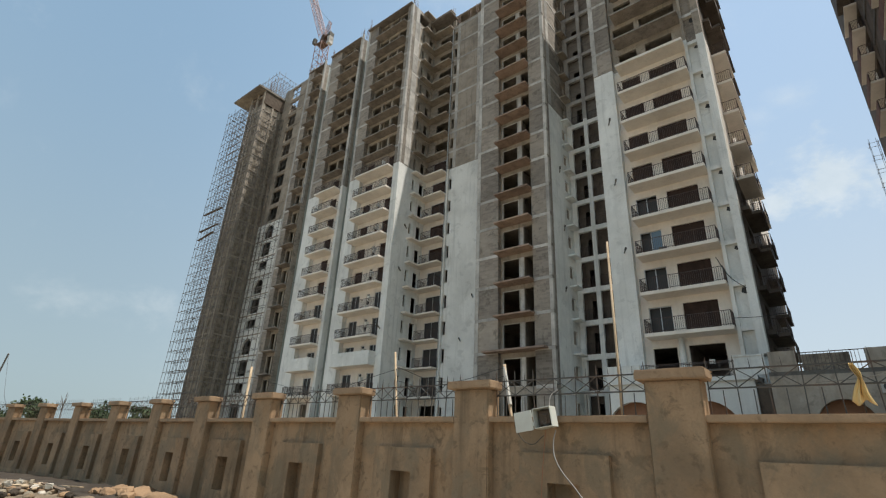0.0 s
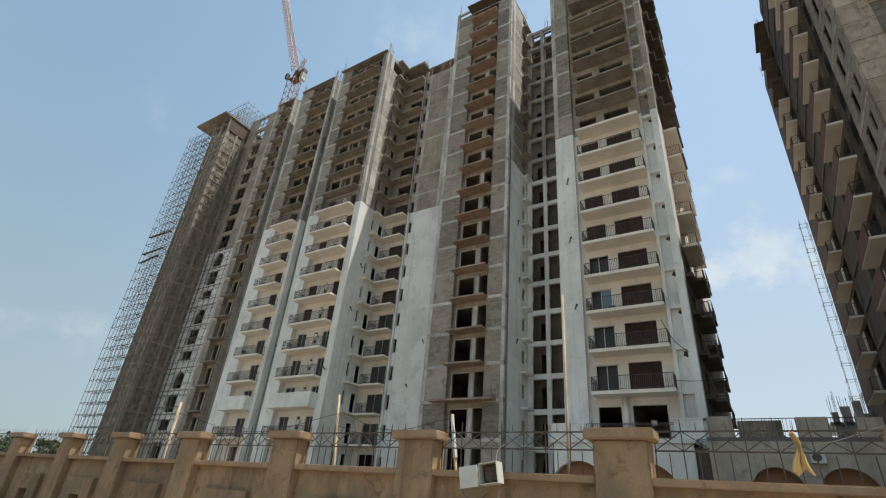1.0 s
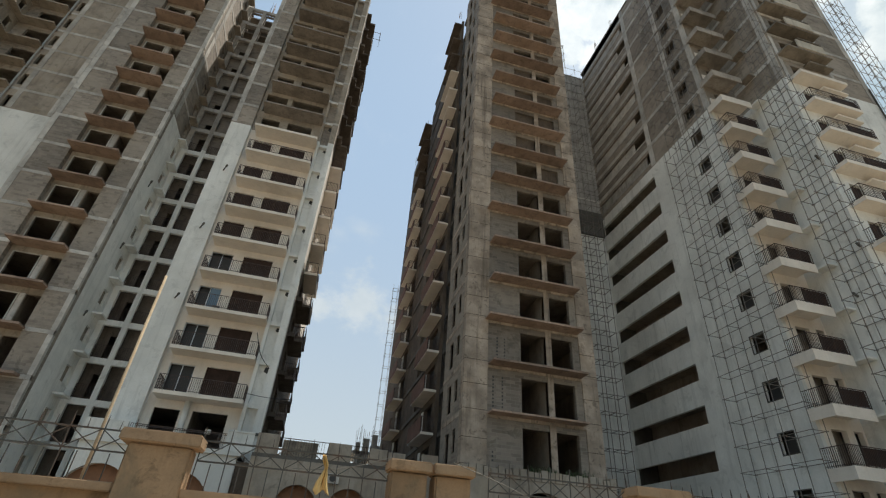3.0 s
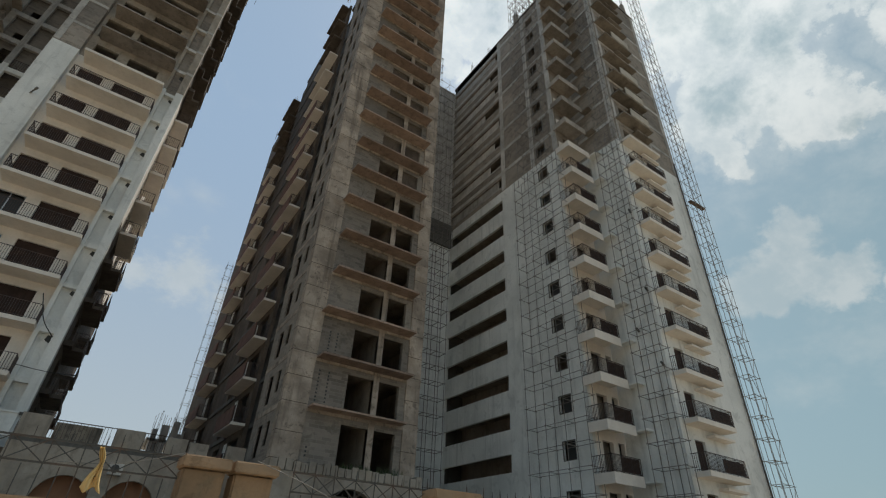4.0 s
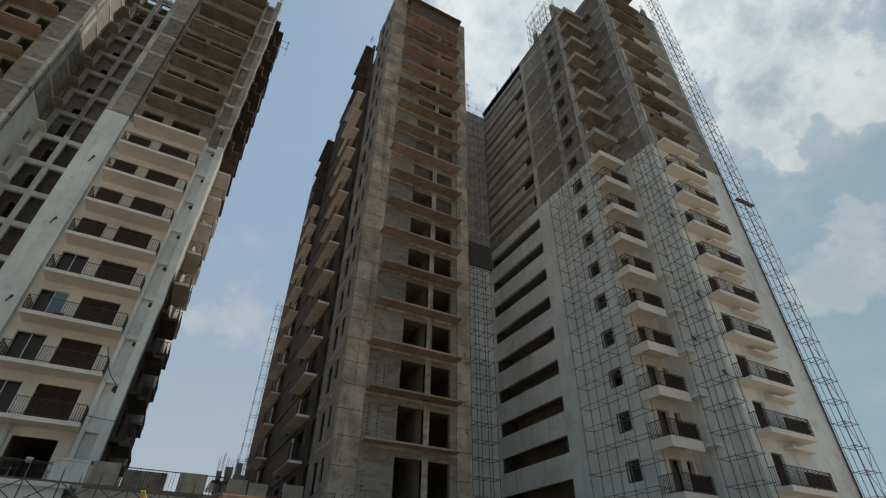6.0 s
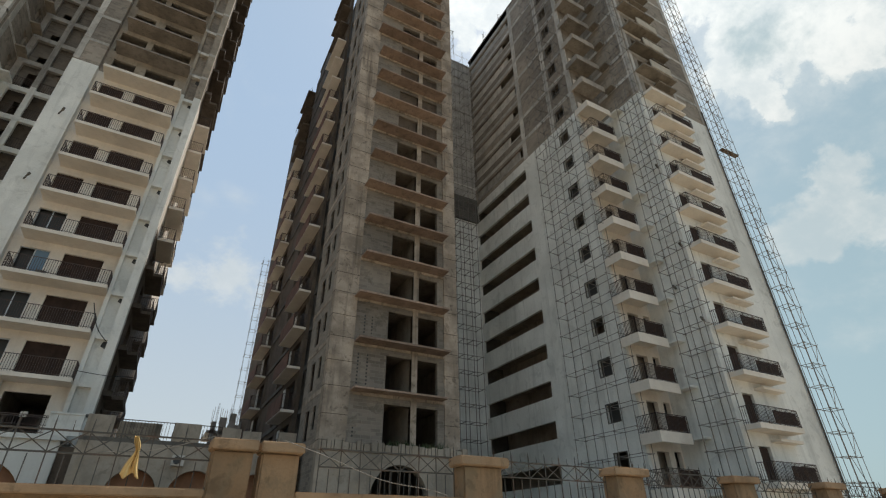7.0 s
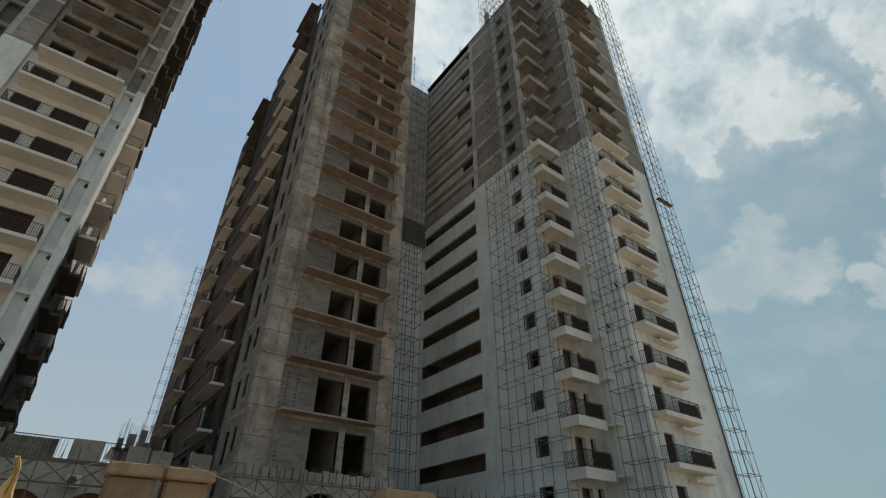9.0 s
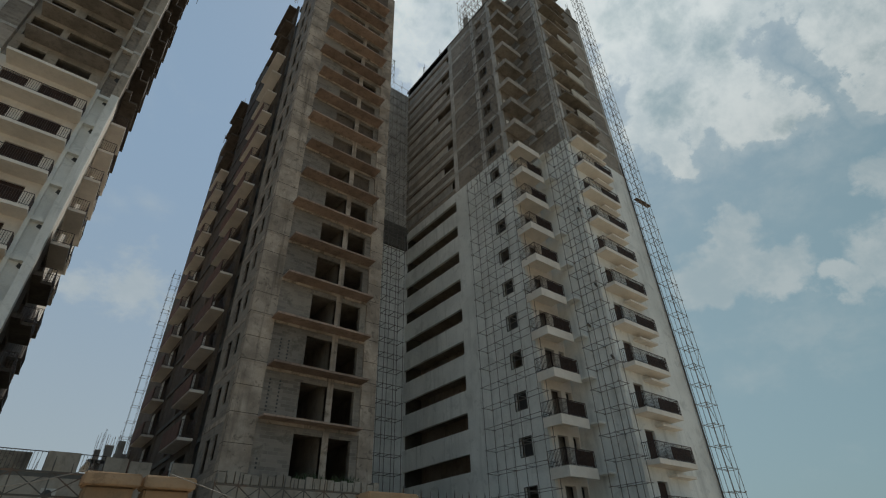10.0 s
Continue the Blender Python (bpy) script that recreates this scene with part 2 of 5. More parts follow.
def brickwork(name, k, joint):
    m, n, bsdf, where = material(name)
    pos = n.put("ShaderNodeSeparateXYZ", Vector=where)
    flat = n.put("ShaderNodeCombineXYZ", X=n.math("ADD", pos.outputs[0], pos.outputs[1]), Y=pos.outputs[2])
    b = n.put("ShaderNodeTexBrick", Vector=flat.outputs[0], Scale=1.0)
    b.inputs["Color1"].default_value, b.inputs["Color2"].default_value, b.inputs["Mortar"].default_value = rgb((0.322, 0.277, 0.235), k), rgb((0.2, 0.171, 0.145), k), rgb((0.40, 0.35, 0.292), k * joint)
    b.inputs["Mortar Size"].default_value, b.inputs["Brick Width"].default_value, b.inputs["Row Height"].default_value = 0.012, 0.6, 0.2
    patch = n.ramp(n.noise(where, 0.45, 5.0, 0.65), 0.4, 0.62)
    c = n.mix(n.math("MULTIPLY", patch, 0.6), b.outputs["Color"], rgb((0.392, 0.337, 0.277), k))
    soot = n.ramp(n.noise(where, 0.9, 6.0, 0.7, 0.5), 0.54, 0.66)
    c = n.mix(n.math("MULTIPLY", soot, 0.6), c, (0.095, 0.083, 0.068, 1))
    vary = n.math("ADD", 0.75, n.math("MULTIPLY", n.put("ShaderNodeObjectInfo").outputs["Random"], 0.5))
    c = n.mix(1.0, c, n.put("ShaderNodeCombineColor", Red=vary, Green=vary, Blue=vary).outputs[0], "MULTIPLY")
    n.tree.links.new(c, bsdf.inputs["Base Color"])
    bsdf.inputs["Roughness"].default_value = 0.9
    bump(n, bsdf, n.math("ADD", n.noise(where, 12.0), n.math("MULTIPLY", b.outputs["Fac"], -0.5)), 0.5, 0.03)


def metal(name, colour, metallic, rough, rust=0.0):
    m, n, bsdf, where = material(name)
    spots = n.ramp(n.noise(where, 3.0, 4.0), 0.45, 0.7)
    n.tree.links.new(n.mix(n.math("MULTIPLY", spots, rust), rgb(colour), (0.20, 0.095, 0.05, 1)), bsdf.inputs["Base Color"])
    bsdf.inputs["Metallic"].default_value, bsdf.inputs["Roughness"].default_value = metallic, rough


brickwork("brick_infill", 0.92, 0.74)
brickwork("rough_infill", 0.72, 0.82)
metal("railing_iron", (0.07, 0.052, 0.048), 0.3, 0.6, 0.35)
metal("scaffold_steel", (0.21, 0.195, 0.18), 0.2, 0.6, 0.4)
metal("fence_iron", (0.085, 0.08, 0.072), 0.3, 0.65, 0.4)
metal("rebar", (0.13, 0.09, 0.07), 0.5, 0.7, 0.6)
metal("crane_red", (0.36, 0.225, 0.195), 0.2, 0.6, 0.3)
metal("box_metal", (0.62, 0.62, 0.56), 0.1, 0.5, 0.12)
metal("pvc_pipe", (0.34, 0.35, 0.35), 0.0, 0.5)
metal("aluminium", (0.55, 0.56, 0.56), 0.6, 0.4)
metal("cable", (0.03, 0.03, 0.03), 0.0, 0.6)
metal("pale_cable", (0.18, 0.165, 0.145), 0.0, 0.6)
metal("orange_cable", (0.30, 0.12, 0.06), 0.0, 0.6)
# near-black, for sheets that stand for unlit rooms and for holes
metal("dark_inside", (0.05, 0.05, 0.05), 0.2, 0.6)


def plain(name, colour, rough=0.5, **more):
    m, n, bsdf, where = material(name)
    c = n.mix(n.math("MULTIPLY", n.noise(where, 8.0), 0.4), rgb(colour), rgb(colour, 0.7))
    n.tree.links.new(c, bsdf.inputs["Base Color"])
    bsdf.inputs["Roughness"].default_value = rough
    for key, value in more.items():
        bsdf.inputs[key].default_value = value


plain("window_glass", (0.05, 0.07, 0.09), 0.06)
plain("blue_film", (0.16, 0.24, 0.32), 0.2)
plain("yellow_cloth", (0.80, 0.56, 0.24), 0.85)
plain("white_sack", (0.7, 0.68, 0.62), 0.8)

# ---- building blocks ----

class Geo:
    """Gathers boxes, bars and prisms for one mesh."""

    def __init__(self):
        self.v, self.f = [], []

    def box(self, x0, x1, y0, y1, z0, z1):
        x0, x1, y0, y1, z0, z1 = min(x0, x1), max(x0, x1), min(y0, y1), max(y0, y1), min(z0, z1), max(z0, z1)
        b = len(self.v)
        self.v += [(x0, y0, z0), (x1, y0, z0), (x1, y1, z0), (x0, y1, z0), (x0, y0, z1), (x1, y0, z1), (x1, y1, z1), (x0, y1, z1)]
        self.f += [tuple(b + i for i in q) for q in ((3, 2, 1, 0), (4, 5, 6, 7), (0, 1, 5, 4), (1, 2, 6, 5), (2, 3, 7, 6), (3, 0, 4, 7))]
        return self

    def bar(self, a, b, r, sides=4, r2=None):
        """A round or square bar from a to b."""
        a, b = Vector(a), Vector(b)
        d = (b - a).normalized()
        u = d.cross(Vector((0, 0, 1)) if abs(d.z) < 0.9 else Vector((1, 0, 0))).normalized()
        w = d.cross(u)
        s = len(self.v)
        for p, rad in ((a, r), (b, r if r2 is None else r2)):
            for i in range(sides):
                t = 2 * math.pi * (i + 0.5) / sides
                self.v.append(tuple(p + (u * math.cos(t) + w * math.sin(t)) * rad))
        for i in range(sides):
            j = (i + 1) % sides
            self.f.append((s + i, s + j, s + sides + j, s + sides + i))
        self.f.append(tuple(s + i for i in reversed(range(sides))))
        self.f.append(tuple(s + sides + i for i in range(sides)))
        return self

    def prism(self, outline, y0, y1):
        """An outline in x and z, drawn out from y0 to y1."""
        s, n = len(self.v), len(outline)
        self.v += [(x, y0, z) for x, z in outline] + [(x, y1, z) for x, z in outline]
        self.f.append(tuple(s + i for i in range(n)))
        self.f.append(tuple(s + n + i for i in reversed(range(n))))
        for i in range(n):
            j = (i + 1) % n
            self.f.append((s + i, s + n + i, s + n + j, s + j))
        return self

    def rect_wall(self, axis, pos, thick, u0, u1, z0, z1, holes=()):
        """A wall in the plane axis = pos, thick metres deep (signed), with rectangular holes (u0, u1, z0, z1)."""
        if u1 - u0 < 1e-6 or z1 - z0 < 1e-6:
            return self
        cut = [(max(a, u0), min(b, u1), max(c, z0), min(d, z1)) for a, b, c, d in holes]
        cut = [h for h in cut if h[1] > h[0] + 1e-6 and h[3] > h[2] + 1e-6]
        us = sorted({round(v, 4) for v in (u0, u1, *(h[0] for h in cut), *(h[1] for h in cut))})
        zs = sorted({round(v, 4) for v in (z0, z1, *(h[2] for h in cut), *(h[3] for h in cut))})
        m, n = len(us) - 1, len(zs) - 1

        def solid(i, j):
            if not (0 <= i < m and 0 <= j < n):
                return False
            u, z = (us[i] + us[i + 1]) / 2, (zs[j] + zs[j + 1]) / 2
            return not any(h[0] < u < h[1] and h[2] < z < h[3] for h in cut)

        full = {(i, j) for i in range(m) for j in range(n) if solid(i, j)}
        at = {}

        def corner(i, j, side):
            key = (i, j, side)
            if key not in at:
                at[key] = len(self.v)
                p = pos + (thick if side else 0)
                self.v.append((us[i], p, zs[j]) if axis == "y" else (p, us[i], zs[j]))
            return at[key]

        flip = (thick > 0) == (axis == "y")
        for i, j in full:
            quads = [[corner(i, j, 0), corner(i + 1, j, 0), corner(i + 1, j + 1, 0), corner(i, j + 1, 0)],
                     [corner(i, j + 1, 1), corner(i + 1, j + 1, 1), corner(i + 1, j, 1), corner(i, j, 1)]]
            for (di, dj), (p, q) in (((-1, 0), ((i, j + 1), (i, j))), ((1, 0), ((i + 1, j), (i + 1, j + 1))), ((0, -1), ((i, j), (i + 1, j))), ((0, 1), ((i + 1, j + 1), (i, j + 1)))):
                if (i + di, j + dj) not in full:
                    quads.append([corner(*q, 0), corner(*p, 0), corner(*p, 1), corner(*q, 1)])
            for q in quads:
                self.f.append(tuple(q if flip else reversed(q)))
        return self

    def mesh(self, name, mat, smooth=False):
        me = bpy.data.meshes.new(name)
        me.from_pydata(self.v, [], self.f)
        me.materials.append(MATS[mat])
        if smooth:
            me.polygons.foreach_set("use_smooth", [True] * len(me.polygons))
        me.update()
        return me


class Many:
    """Like Geo, but each box or wall becomes a part of its own."""

    def __init__(self):
        self.all = []

    def one(self):
        self.all.append(Geo())
        return self.all[-1]

    def box(self, *a):
        self.one().box(*a)
        return self

    def rect_wall(self, *a):
        self.one().rect_wall(*a)
        return self


def thing(name, at, label, category, group="", kind=""):
    ob = new(name)
    ob.location = at
    ob.empty_display_size = 0.5
    return tagged(ob, label, category, group, kind)


def base_of(ob):
    p = Vector(ob.location)
    while ob.parent:
        ob = ob.parent
        p += Vector(ob.location)
    return p


def part(name, geo, mat, parent, label="", smooth=False):
    """One mesh, given in the world's metres, under a thing or a part."""
    if isinstance(geo, Many):
        for g in geo.all:
            part(name, g, mat, parent, label, smooth)
        return None
    if not geo.f:
        return None
    ob = new(name, geo.mesh(name, mat, smooth))
    ob.parent = parent
    ob.location = -base_of(parent)
    return tagged(ob, label, kind="stuff" if name in LOOSE else "")


def piece(name, me, at, parent, label="", turn=0.0):
    """An object on a mesh that others share, with its own origin at a place of the world."""
    ob = new(name, me)
    ob.parent = parent
    ob.location = Vector(at) - base_of(parent)
    ob.rotation_euler[2] = turn
    return tagged(ob, label)


def single(name, geo, mat, label, category, group="", kind="", smooth=False):
    return tagged(new(name, geo.mesh(name, mat, smooth)), label, category, group, kind)


LOOSE = ("weed", "reinforcement_bar", "prop", "spike", "cross_brace")
SHARED = {}


def railing_mesh(width, depth, height, gap, mat, ends, r=0.014):
    """A railing along x from 0 to width at y = 0, with ends that run back to y = depth."""
    key = ("railing", round(width, 2), round(depth, 2), height, gap, mat, ends)
    if key not in SHARED:
        g = Geo()
        runs = [((0, 0), (width, 0))]
        if ends:
            runs += [((0, 0), (0, depth)), ((width, 0), (width, depth))]
        for (ax, ay), (bx, by) in runs:
            n = max(2, int(math.hypot(bx - ax, by - ay) / gap))
            for z in (0.1, height):
                g.bar((ax, ay, z), (bx, by, z), 0.024 if z == height else 0.018)
            for i in range(n + 1):
                t = i / n
                x, y = ax + (bx - ax) * t, ay + (by - ay) * t
                g.bar((x, y, 0.0), (x, y, height), r if i % 8 else 0.024)
        SHARED[key] = g.mesh("railing", mat)
    return SHARED[key]


def slab_mesh(width, depth, thick, mat, lip=0.0):
    key = ("slab", round(width, 2), round(depth, 2), thick, mat, lip)
    if key not in SHARED:
        g = Geo().box(0, width, 0, depth, -thick, 0)
        if lip:
            g.box(0, width, -0.03, 0, -thick, lip).box(-0.03, 0, -0.03, depth, -thick, lip).box(width, width + 0.03, -0.03, depth, -thick, lip)
        SHARED[key] = g.mesh("balcony", mat)
    return SHARED[key]


def balcony(parent, x0, x1, y0, y1, z, mat, rail="", thick=0.2, lip=0.0, height=1.0, label="", gap=0.125):
    """A cantilevered slab with its top at z; the front edge is at y0."""
    ob = piece("balcony", slab_mesh(x1 - x0, y1 - y0, thick, mat, lip), (x0, y0, z), parent, label)
    if rail:
        r = new("railing", railing_mesh(x1 - x0 - 0.1, y1 - y0, height, gap, rail, True))
        r.parent = ob
        r.location = (0.05, 0.05, 0)
    return ob


def side_balcony(parent, x0, x1, y0, y1, z, mat, rail="", thick=0.2, height=1.0, gap=0.125, lip=0.0):
    """A slab that juts out towards -x (its outer edge at x0) or towards +x (outer edge at x0 > x1)."""
    w, d = y1 - y0, abs(x1 - x0)
    out_left = x0 < x1
    turn = -math.pi / 2 if out_left else math.pi / 2
    at = (x0, y1, z) if out_left else (x0, y0, z)
    ob = piece("balcony", slab_mesh(w, d, thick, mat, lip), at, parent, turn=turn)
    if rail:
        r = new("railing", railing_mesh(w - 0.1, d, height, gap, rail, True))
        r.parent = ob
        r.location = (0.05, 0.05, 0)
    return ob


def rebar_tuft(g, x, y, z, n=7, tall=1.8, spread=0.22):
    for i in range(n):
        dx, dy = random.uniform(-spread, spread), random.uniform(-spread, spread)
        g.bar((x + dx, y + dy, z), (x + dx + random.uniform(-.08, .08), y + dy + random.uniform(-.08, .08), z + tall * random.uniform(0.6, 1.1)), 0.018, 3)


def frame_mesh(w, h, d=0.06, bar=0.05, mullions=1, mat="aluminium"):
    key = ("frame", round(w, 2), round(h, 2), mullions, mat, bar)
    if key not in SHARED:
        g = Geo().box(0, bar, 0, d, 0, h).box(w - bar, w, 0, d, 0, h).box(bar, w - bar, 0, d, h - bar, h).box(bar, w - bar, 0, d, 0, bar)
        for i in range(mullions):
            c = w * (i + 1) / (mullions + 1)
            g.box(c - bar / 2, c + bar / 2, 0, d, bar, h - bar)
        SHARED[key] = g.mesh("window_frame", mat)
    return SHARED[key]


PAINT = 34.25   # height up to which both buildings are painted


def banded(geo_low, geo_high, geo_band, axis, pos, thick, u0, u1, z0, z1, levels, holes=(), proud=0.03, cols=(), band=0.22):
    """A wall that is plastered below PAINT and bare above: infill between floor beams and columns that stand proud."""
    sign = -1 if thick > 0 else 1
    if z0 < PAINT:
        geo_low.rect_wall(axis, pos, thick, u0, u1, z0, min(z1, PAINT), holes)
    if z1 <= PAINT:
        return
    # storey by storey, each panel and column a casting of its own
    cuts = [max(z0, PAINT)] + [L for L in levels if max(z0, PAINT) + 0.5 < L < z1 - 0.5] + [z1]
    wider = [(a - 0.01, b + 0.01, c - 0.01, d + 0.01) for a, b, c, d in holes]
    for lo, hi in zip(cuts, cuts[1:]):
        geo_high.rect_wall(axis, pos, thick, u0, u1, lo, hi, holes)
        for a, b in [c for c in cols if u0 - 0.01 <= c[0] and c[1] <= u1 + 0.01]:
            top = hi - band - 0.015 if hi < z1 else hi + 0.01
            geo_band.rect_wall(axis, pos + sign * (proud + 0.012), thick * 0.4, a - 0.012, b + 0.012, lo + 0.075, top, wider)
    for L in levels:
        if max(z0, PAINT) - 0.3 < L < z1 + 0.1:
            geo_band.rect_wall(axis, pos + sign * proud, thick * 0.4, u0 - 0.006, u1 + 0.006, max(L - band, PAINT + 0.01), L + 0.06, wider)


def arch_wall(geo, y, thick, x0, x1, z0, z1, arches):
    """A wall with round-headed openings that start at its foot (centre, half width, springing)."""
    line = [(x0, z0)]
    for c, r, s in sorted(arches):
        line += [(c - r, z0)] + [(c - r * math.cos(t), s + r * math.sin(t)) for t in np.linspace(0, math.pi, 15)] + [(c + r, z0)]
    geo.prism(line + [(x1, z0), (x1, z1), (x0, z1)], y, y + thick)

# ---- west building: a long block with projecting bays ----
LB = {k: 9.84 + 3.0 * (k - 1) for k in range(-1, 20)}
ROOF_B = 60.6
west = thing("apartment_building", (-40, 48, 0), "unfinished high-rise apartment block, lower floors painted white, upper floors bare concrete", "building")
white, bare, bandg, infill, cream, grey = Many(), Many(), Many(), Many(), Many(), Many()
levels = [LB[k] for k in range(-1, 19)]
core = Many()

# floor plates and the mass behind the rooms
for k in range(-1, 19):
    g = Many()
    z = LB[k]
    for x0, x1, y0 in ((-12.5, -3.7, 36.6), (-17.6, -12.7, 42.3), (-25.4, -17.9, 36.6), (-37.2, -25.6, 41.6), (-46.2, -37.6, 36.9), (-55.0, -48.0, 36.9), (-61.0, -57.1, 36.9)):
        if k == 18 and x0 in (-12.5, -17.6):
            continue
        g.box(x0, x1, y0, 44.0, z - 0.2, z - 0.01)
    part("floor_slab", g, "concrete", west)
# closed mass added behind the rooms; its dark colour stands for their shade
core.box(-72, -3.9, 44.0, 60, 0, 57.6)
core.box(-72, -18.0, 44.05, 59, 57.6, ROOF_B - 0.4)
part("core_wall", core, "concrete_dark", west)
parting = Many()
for x in (-12.4, -8.4, -4.05, -21.0, -18.0, -25.2, -42.0, -46.0, -50.8, -54.8, -58.5, -60.8):
    parting.box(x - 0.1, x + 0.1, 36.95, 43.9, 3.0, 57.4)
part("partition_wall", parting, "concrete", west)

# tower at the end, with wide balconies
holes = []
for k in range(-1, 18):
    z = LB[k]
    wide = z > PAINT
    holes += [(-10.7, -8.75, z + 0.05, z + 2.4), (-8.3, -5.3, z + 0.05, z + 2.4)] if wide and k % 4 != 3 else [(-10.4, -8.8, z + 0.05, z + 2.2), (-8.05, -5.82, z + 0.05, z + 2.25)]
banded(white, infill, bandg, "y", 36.0, 0.8, -12.7, -10.95, 0, 58.6, levels, cols=((-12.7, -12.3),))
cream.rect_wall("y", 36.5, 0.25, -10.95, -4.95, 6.0, PAINT, holes)
bare.rect_wall("y", 36.5, 0.25, -10.95, -4.95, PAINT, 58.4, holes)
banded(white, bare, bandg, "y", 36.0, 0.8, -4.95, -4.72, 0, 58.4, levels)
white.rect_wall("y", 36.4, 0.3, -4.72, -3.98, 0, PAINT)
infill.rect_wall("y", 36.4, 0.3, -4.72, -3.98, PAINT, 58.4)
banded(white, bare, bandg, "y", 35.9, 0.8, -3.98, -3.45, 0, 59.2, levels)
for k in range(0, 18):
    (white if LB[k] < PAINT else bandg).box(-4.72, -3.98, 36.05, 36.4, LB[k] - 0.2, LB[k] + 0.1)
flank_doors = [(39.3, 41.6, LB[k] + 0.05, LB[k] + 2.3) for k in range(0, 18)]
# bare brown flank; the shade below its balconies is put into the colour
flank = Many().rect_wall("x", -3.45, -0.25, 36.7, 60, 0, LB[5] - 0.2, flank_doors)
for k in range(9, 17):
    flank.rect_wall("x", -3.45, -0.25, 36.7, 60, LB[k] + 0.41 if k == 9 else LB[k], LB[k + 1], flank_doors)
part("flank_wall", flank, "concrete_brown_shade", west, "dark unplastered flank wall, balcony shade put into its colour")
cream.rect_wall("x", -3.45, -0.25, 36.7, 60, LB[5] - 0.2, PAINT, flank_doors)
# broken service holes at the head of each recess beside the corner pilaster
for k in range(1, 10):
    w, h = random.uniform(0.16, 0.34), random.uniform(0.16, 0.42)
    part("service_hole", Geo().prism([(-4.02 - w, LB[k + 1] - 0.32 - h * 0.7), (-4.06, LB[k + 1] - 0.36 - h), (-4.0, LB[k + 1] - 0.5), (-4.02, LB[k + 1] - 0.27), (-4.0 - w * 0.8, LB[k + 1] - 0.25)], 36.385, 36.42), "dark_inside", west)
banded(white, infill, bandg, "x", -12.7, 0.25, 36.8, 42.2, 0, 58.4, levels)
for k in range(1, 18):
    painted = LB[k] < PAINT + 1
    balcony(west, -10.42, -4.93, 35.0, 36.5, LB[k], "cream_paint" if painted else "slab_concrete", "railing_iron" if LB[k] < PAINT - 1 else "", 0.24 if painted else 0.16, 0.0, 1.0, "painted balcony with iron railing" if painted else "bare concrete balcony slab")
    balcony_rail = "railing_iron" if painted else ""
    # dark flank slabs, whose colour also carries the shade under them
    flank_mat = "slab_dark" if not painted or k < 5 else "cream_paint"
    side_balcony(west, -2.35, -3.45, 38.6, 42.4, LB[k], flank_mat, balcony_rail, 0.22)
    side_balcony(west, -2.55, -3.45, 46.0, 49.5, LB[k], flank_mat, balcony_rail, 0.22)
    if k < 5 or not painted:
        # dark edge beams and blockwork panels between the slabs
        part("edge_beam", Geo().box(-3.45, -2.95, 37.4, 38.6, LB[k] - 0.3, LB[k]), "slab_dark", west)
    if k in (11, 13, 16):
        part("parapet_panel", Geo().box(-2.42, -2.34, 38.7, 41.2, LB[k], LB[k] + 0.85), "slab_dark", west)
# door shutters and sliding frames behind the railings
for k in range(1, 9):
    z = LB[k] + 0.05
    part("shutter", Geo().box(-8.05, -5.82, 36.66, 36.7, z, z + 2.2), "shutter", west)
    if k >= 5:
        part("shutter", Geo().box(-10.4, -8.8, 36.66, 36.7, z, z + 2.15), "shutter", west)
    else:
        # dark sheet for the unlit room behind the sliding frame
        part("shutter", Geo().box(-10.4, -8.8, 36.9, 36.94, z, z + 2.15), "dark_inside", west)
        piece("window_frame", frame_mesh(1.6, 2.15, mullions=1), (-10.4, 36.6, z), west)
        if k == 3:
            part("window_film", Geo().box(-9.55, -8.86, 36.61, 36.63, z + 0.05, z + 2.1), "blue_film", west, "blue protective film on a sliding pane")
            part("air_conditioner", Geo().box(-8.95, -8.45, 35.8, 36.1, z, z + 0.45), "concrete_dark", west)
# top storey: formwork and the roof slab of the tower
bare.box(-12.3, -4.0, 36.9, 43.9, 58.2, 58.4)
part("formwork", Many().box(-10.4, -5.0, 35.2, 36.5, 58.25, 58.4).box(-10.3, -5.1, 36.4, 36.46, 55.9, 58.2), "wood_dark", west)

# recess between the end tower and the second tower: a frame of openings, with brick behind
fr, back = [], []
for k in range(-1, 17):
    z = LB[k]
    fr += [(-17.25, -15.95, z + 0.1, z + 2.65), (-15.55, -13.7, z + 0.1, z + 2.65)]
    if k < 15:
        back += [(-16.75, -15.9, z + 0.1, z + (2.1 if z < PAINT else 1.2)), (-14.55, -13.5, z + 0.1, z + (2.1 if z < PAINT else 1.2))]
    else:
        back += [(-17.25, -15.9, z + 0.1, z + 2.6), (-15.5, -13.7, z + 0.1, z + 2.6)]
banded(white, bandg, bandg, "y", 41.0, 0.3, -17.7, -12.7, 0, 57.9, [], fr)
# back wall darkened in its colour for the unlit depth of the openings
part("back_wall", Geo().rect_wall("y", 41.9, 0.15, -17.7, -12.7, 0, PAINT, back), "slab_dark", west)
infill.rect_wall("y", 41.5, 0.15, -17.7, -12.7, PAINT, 57.7, back)
for k in range(0, 16):
    if LB[k] < PAINT:
        for x0, x1 in ((-17.2, -16.0), (-15.5, -13.7)):
            piece("railing", railing_mesh(x1 - x0, 0, 1.0, 0.14, "railing_iron", False), (x0, 41.1, LB[k] + 0.1), west)

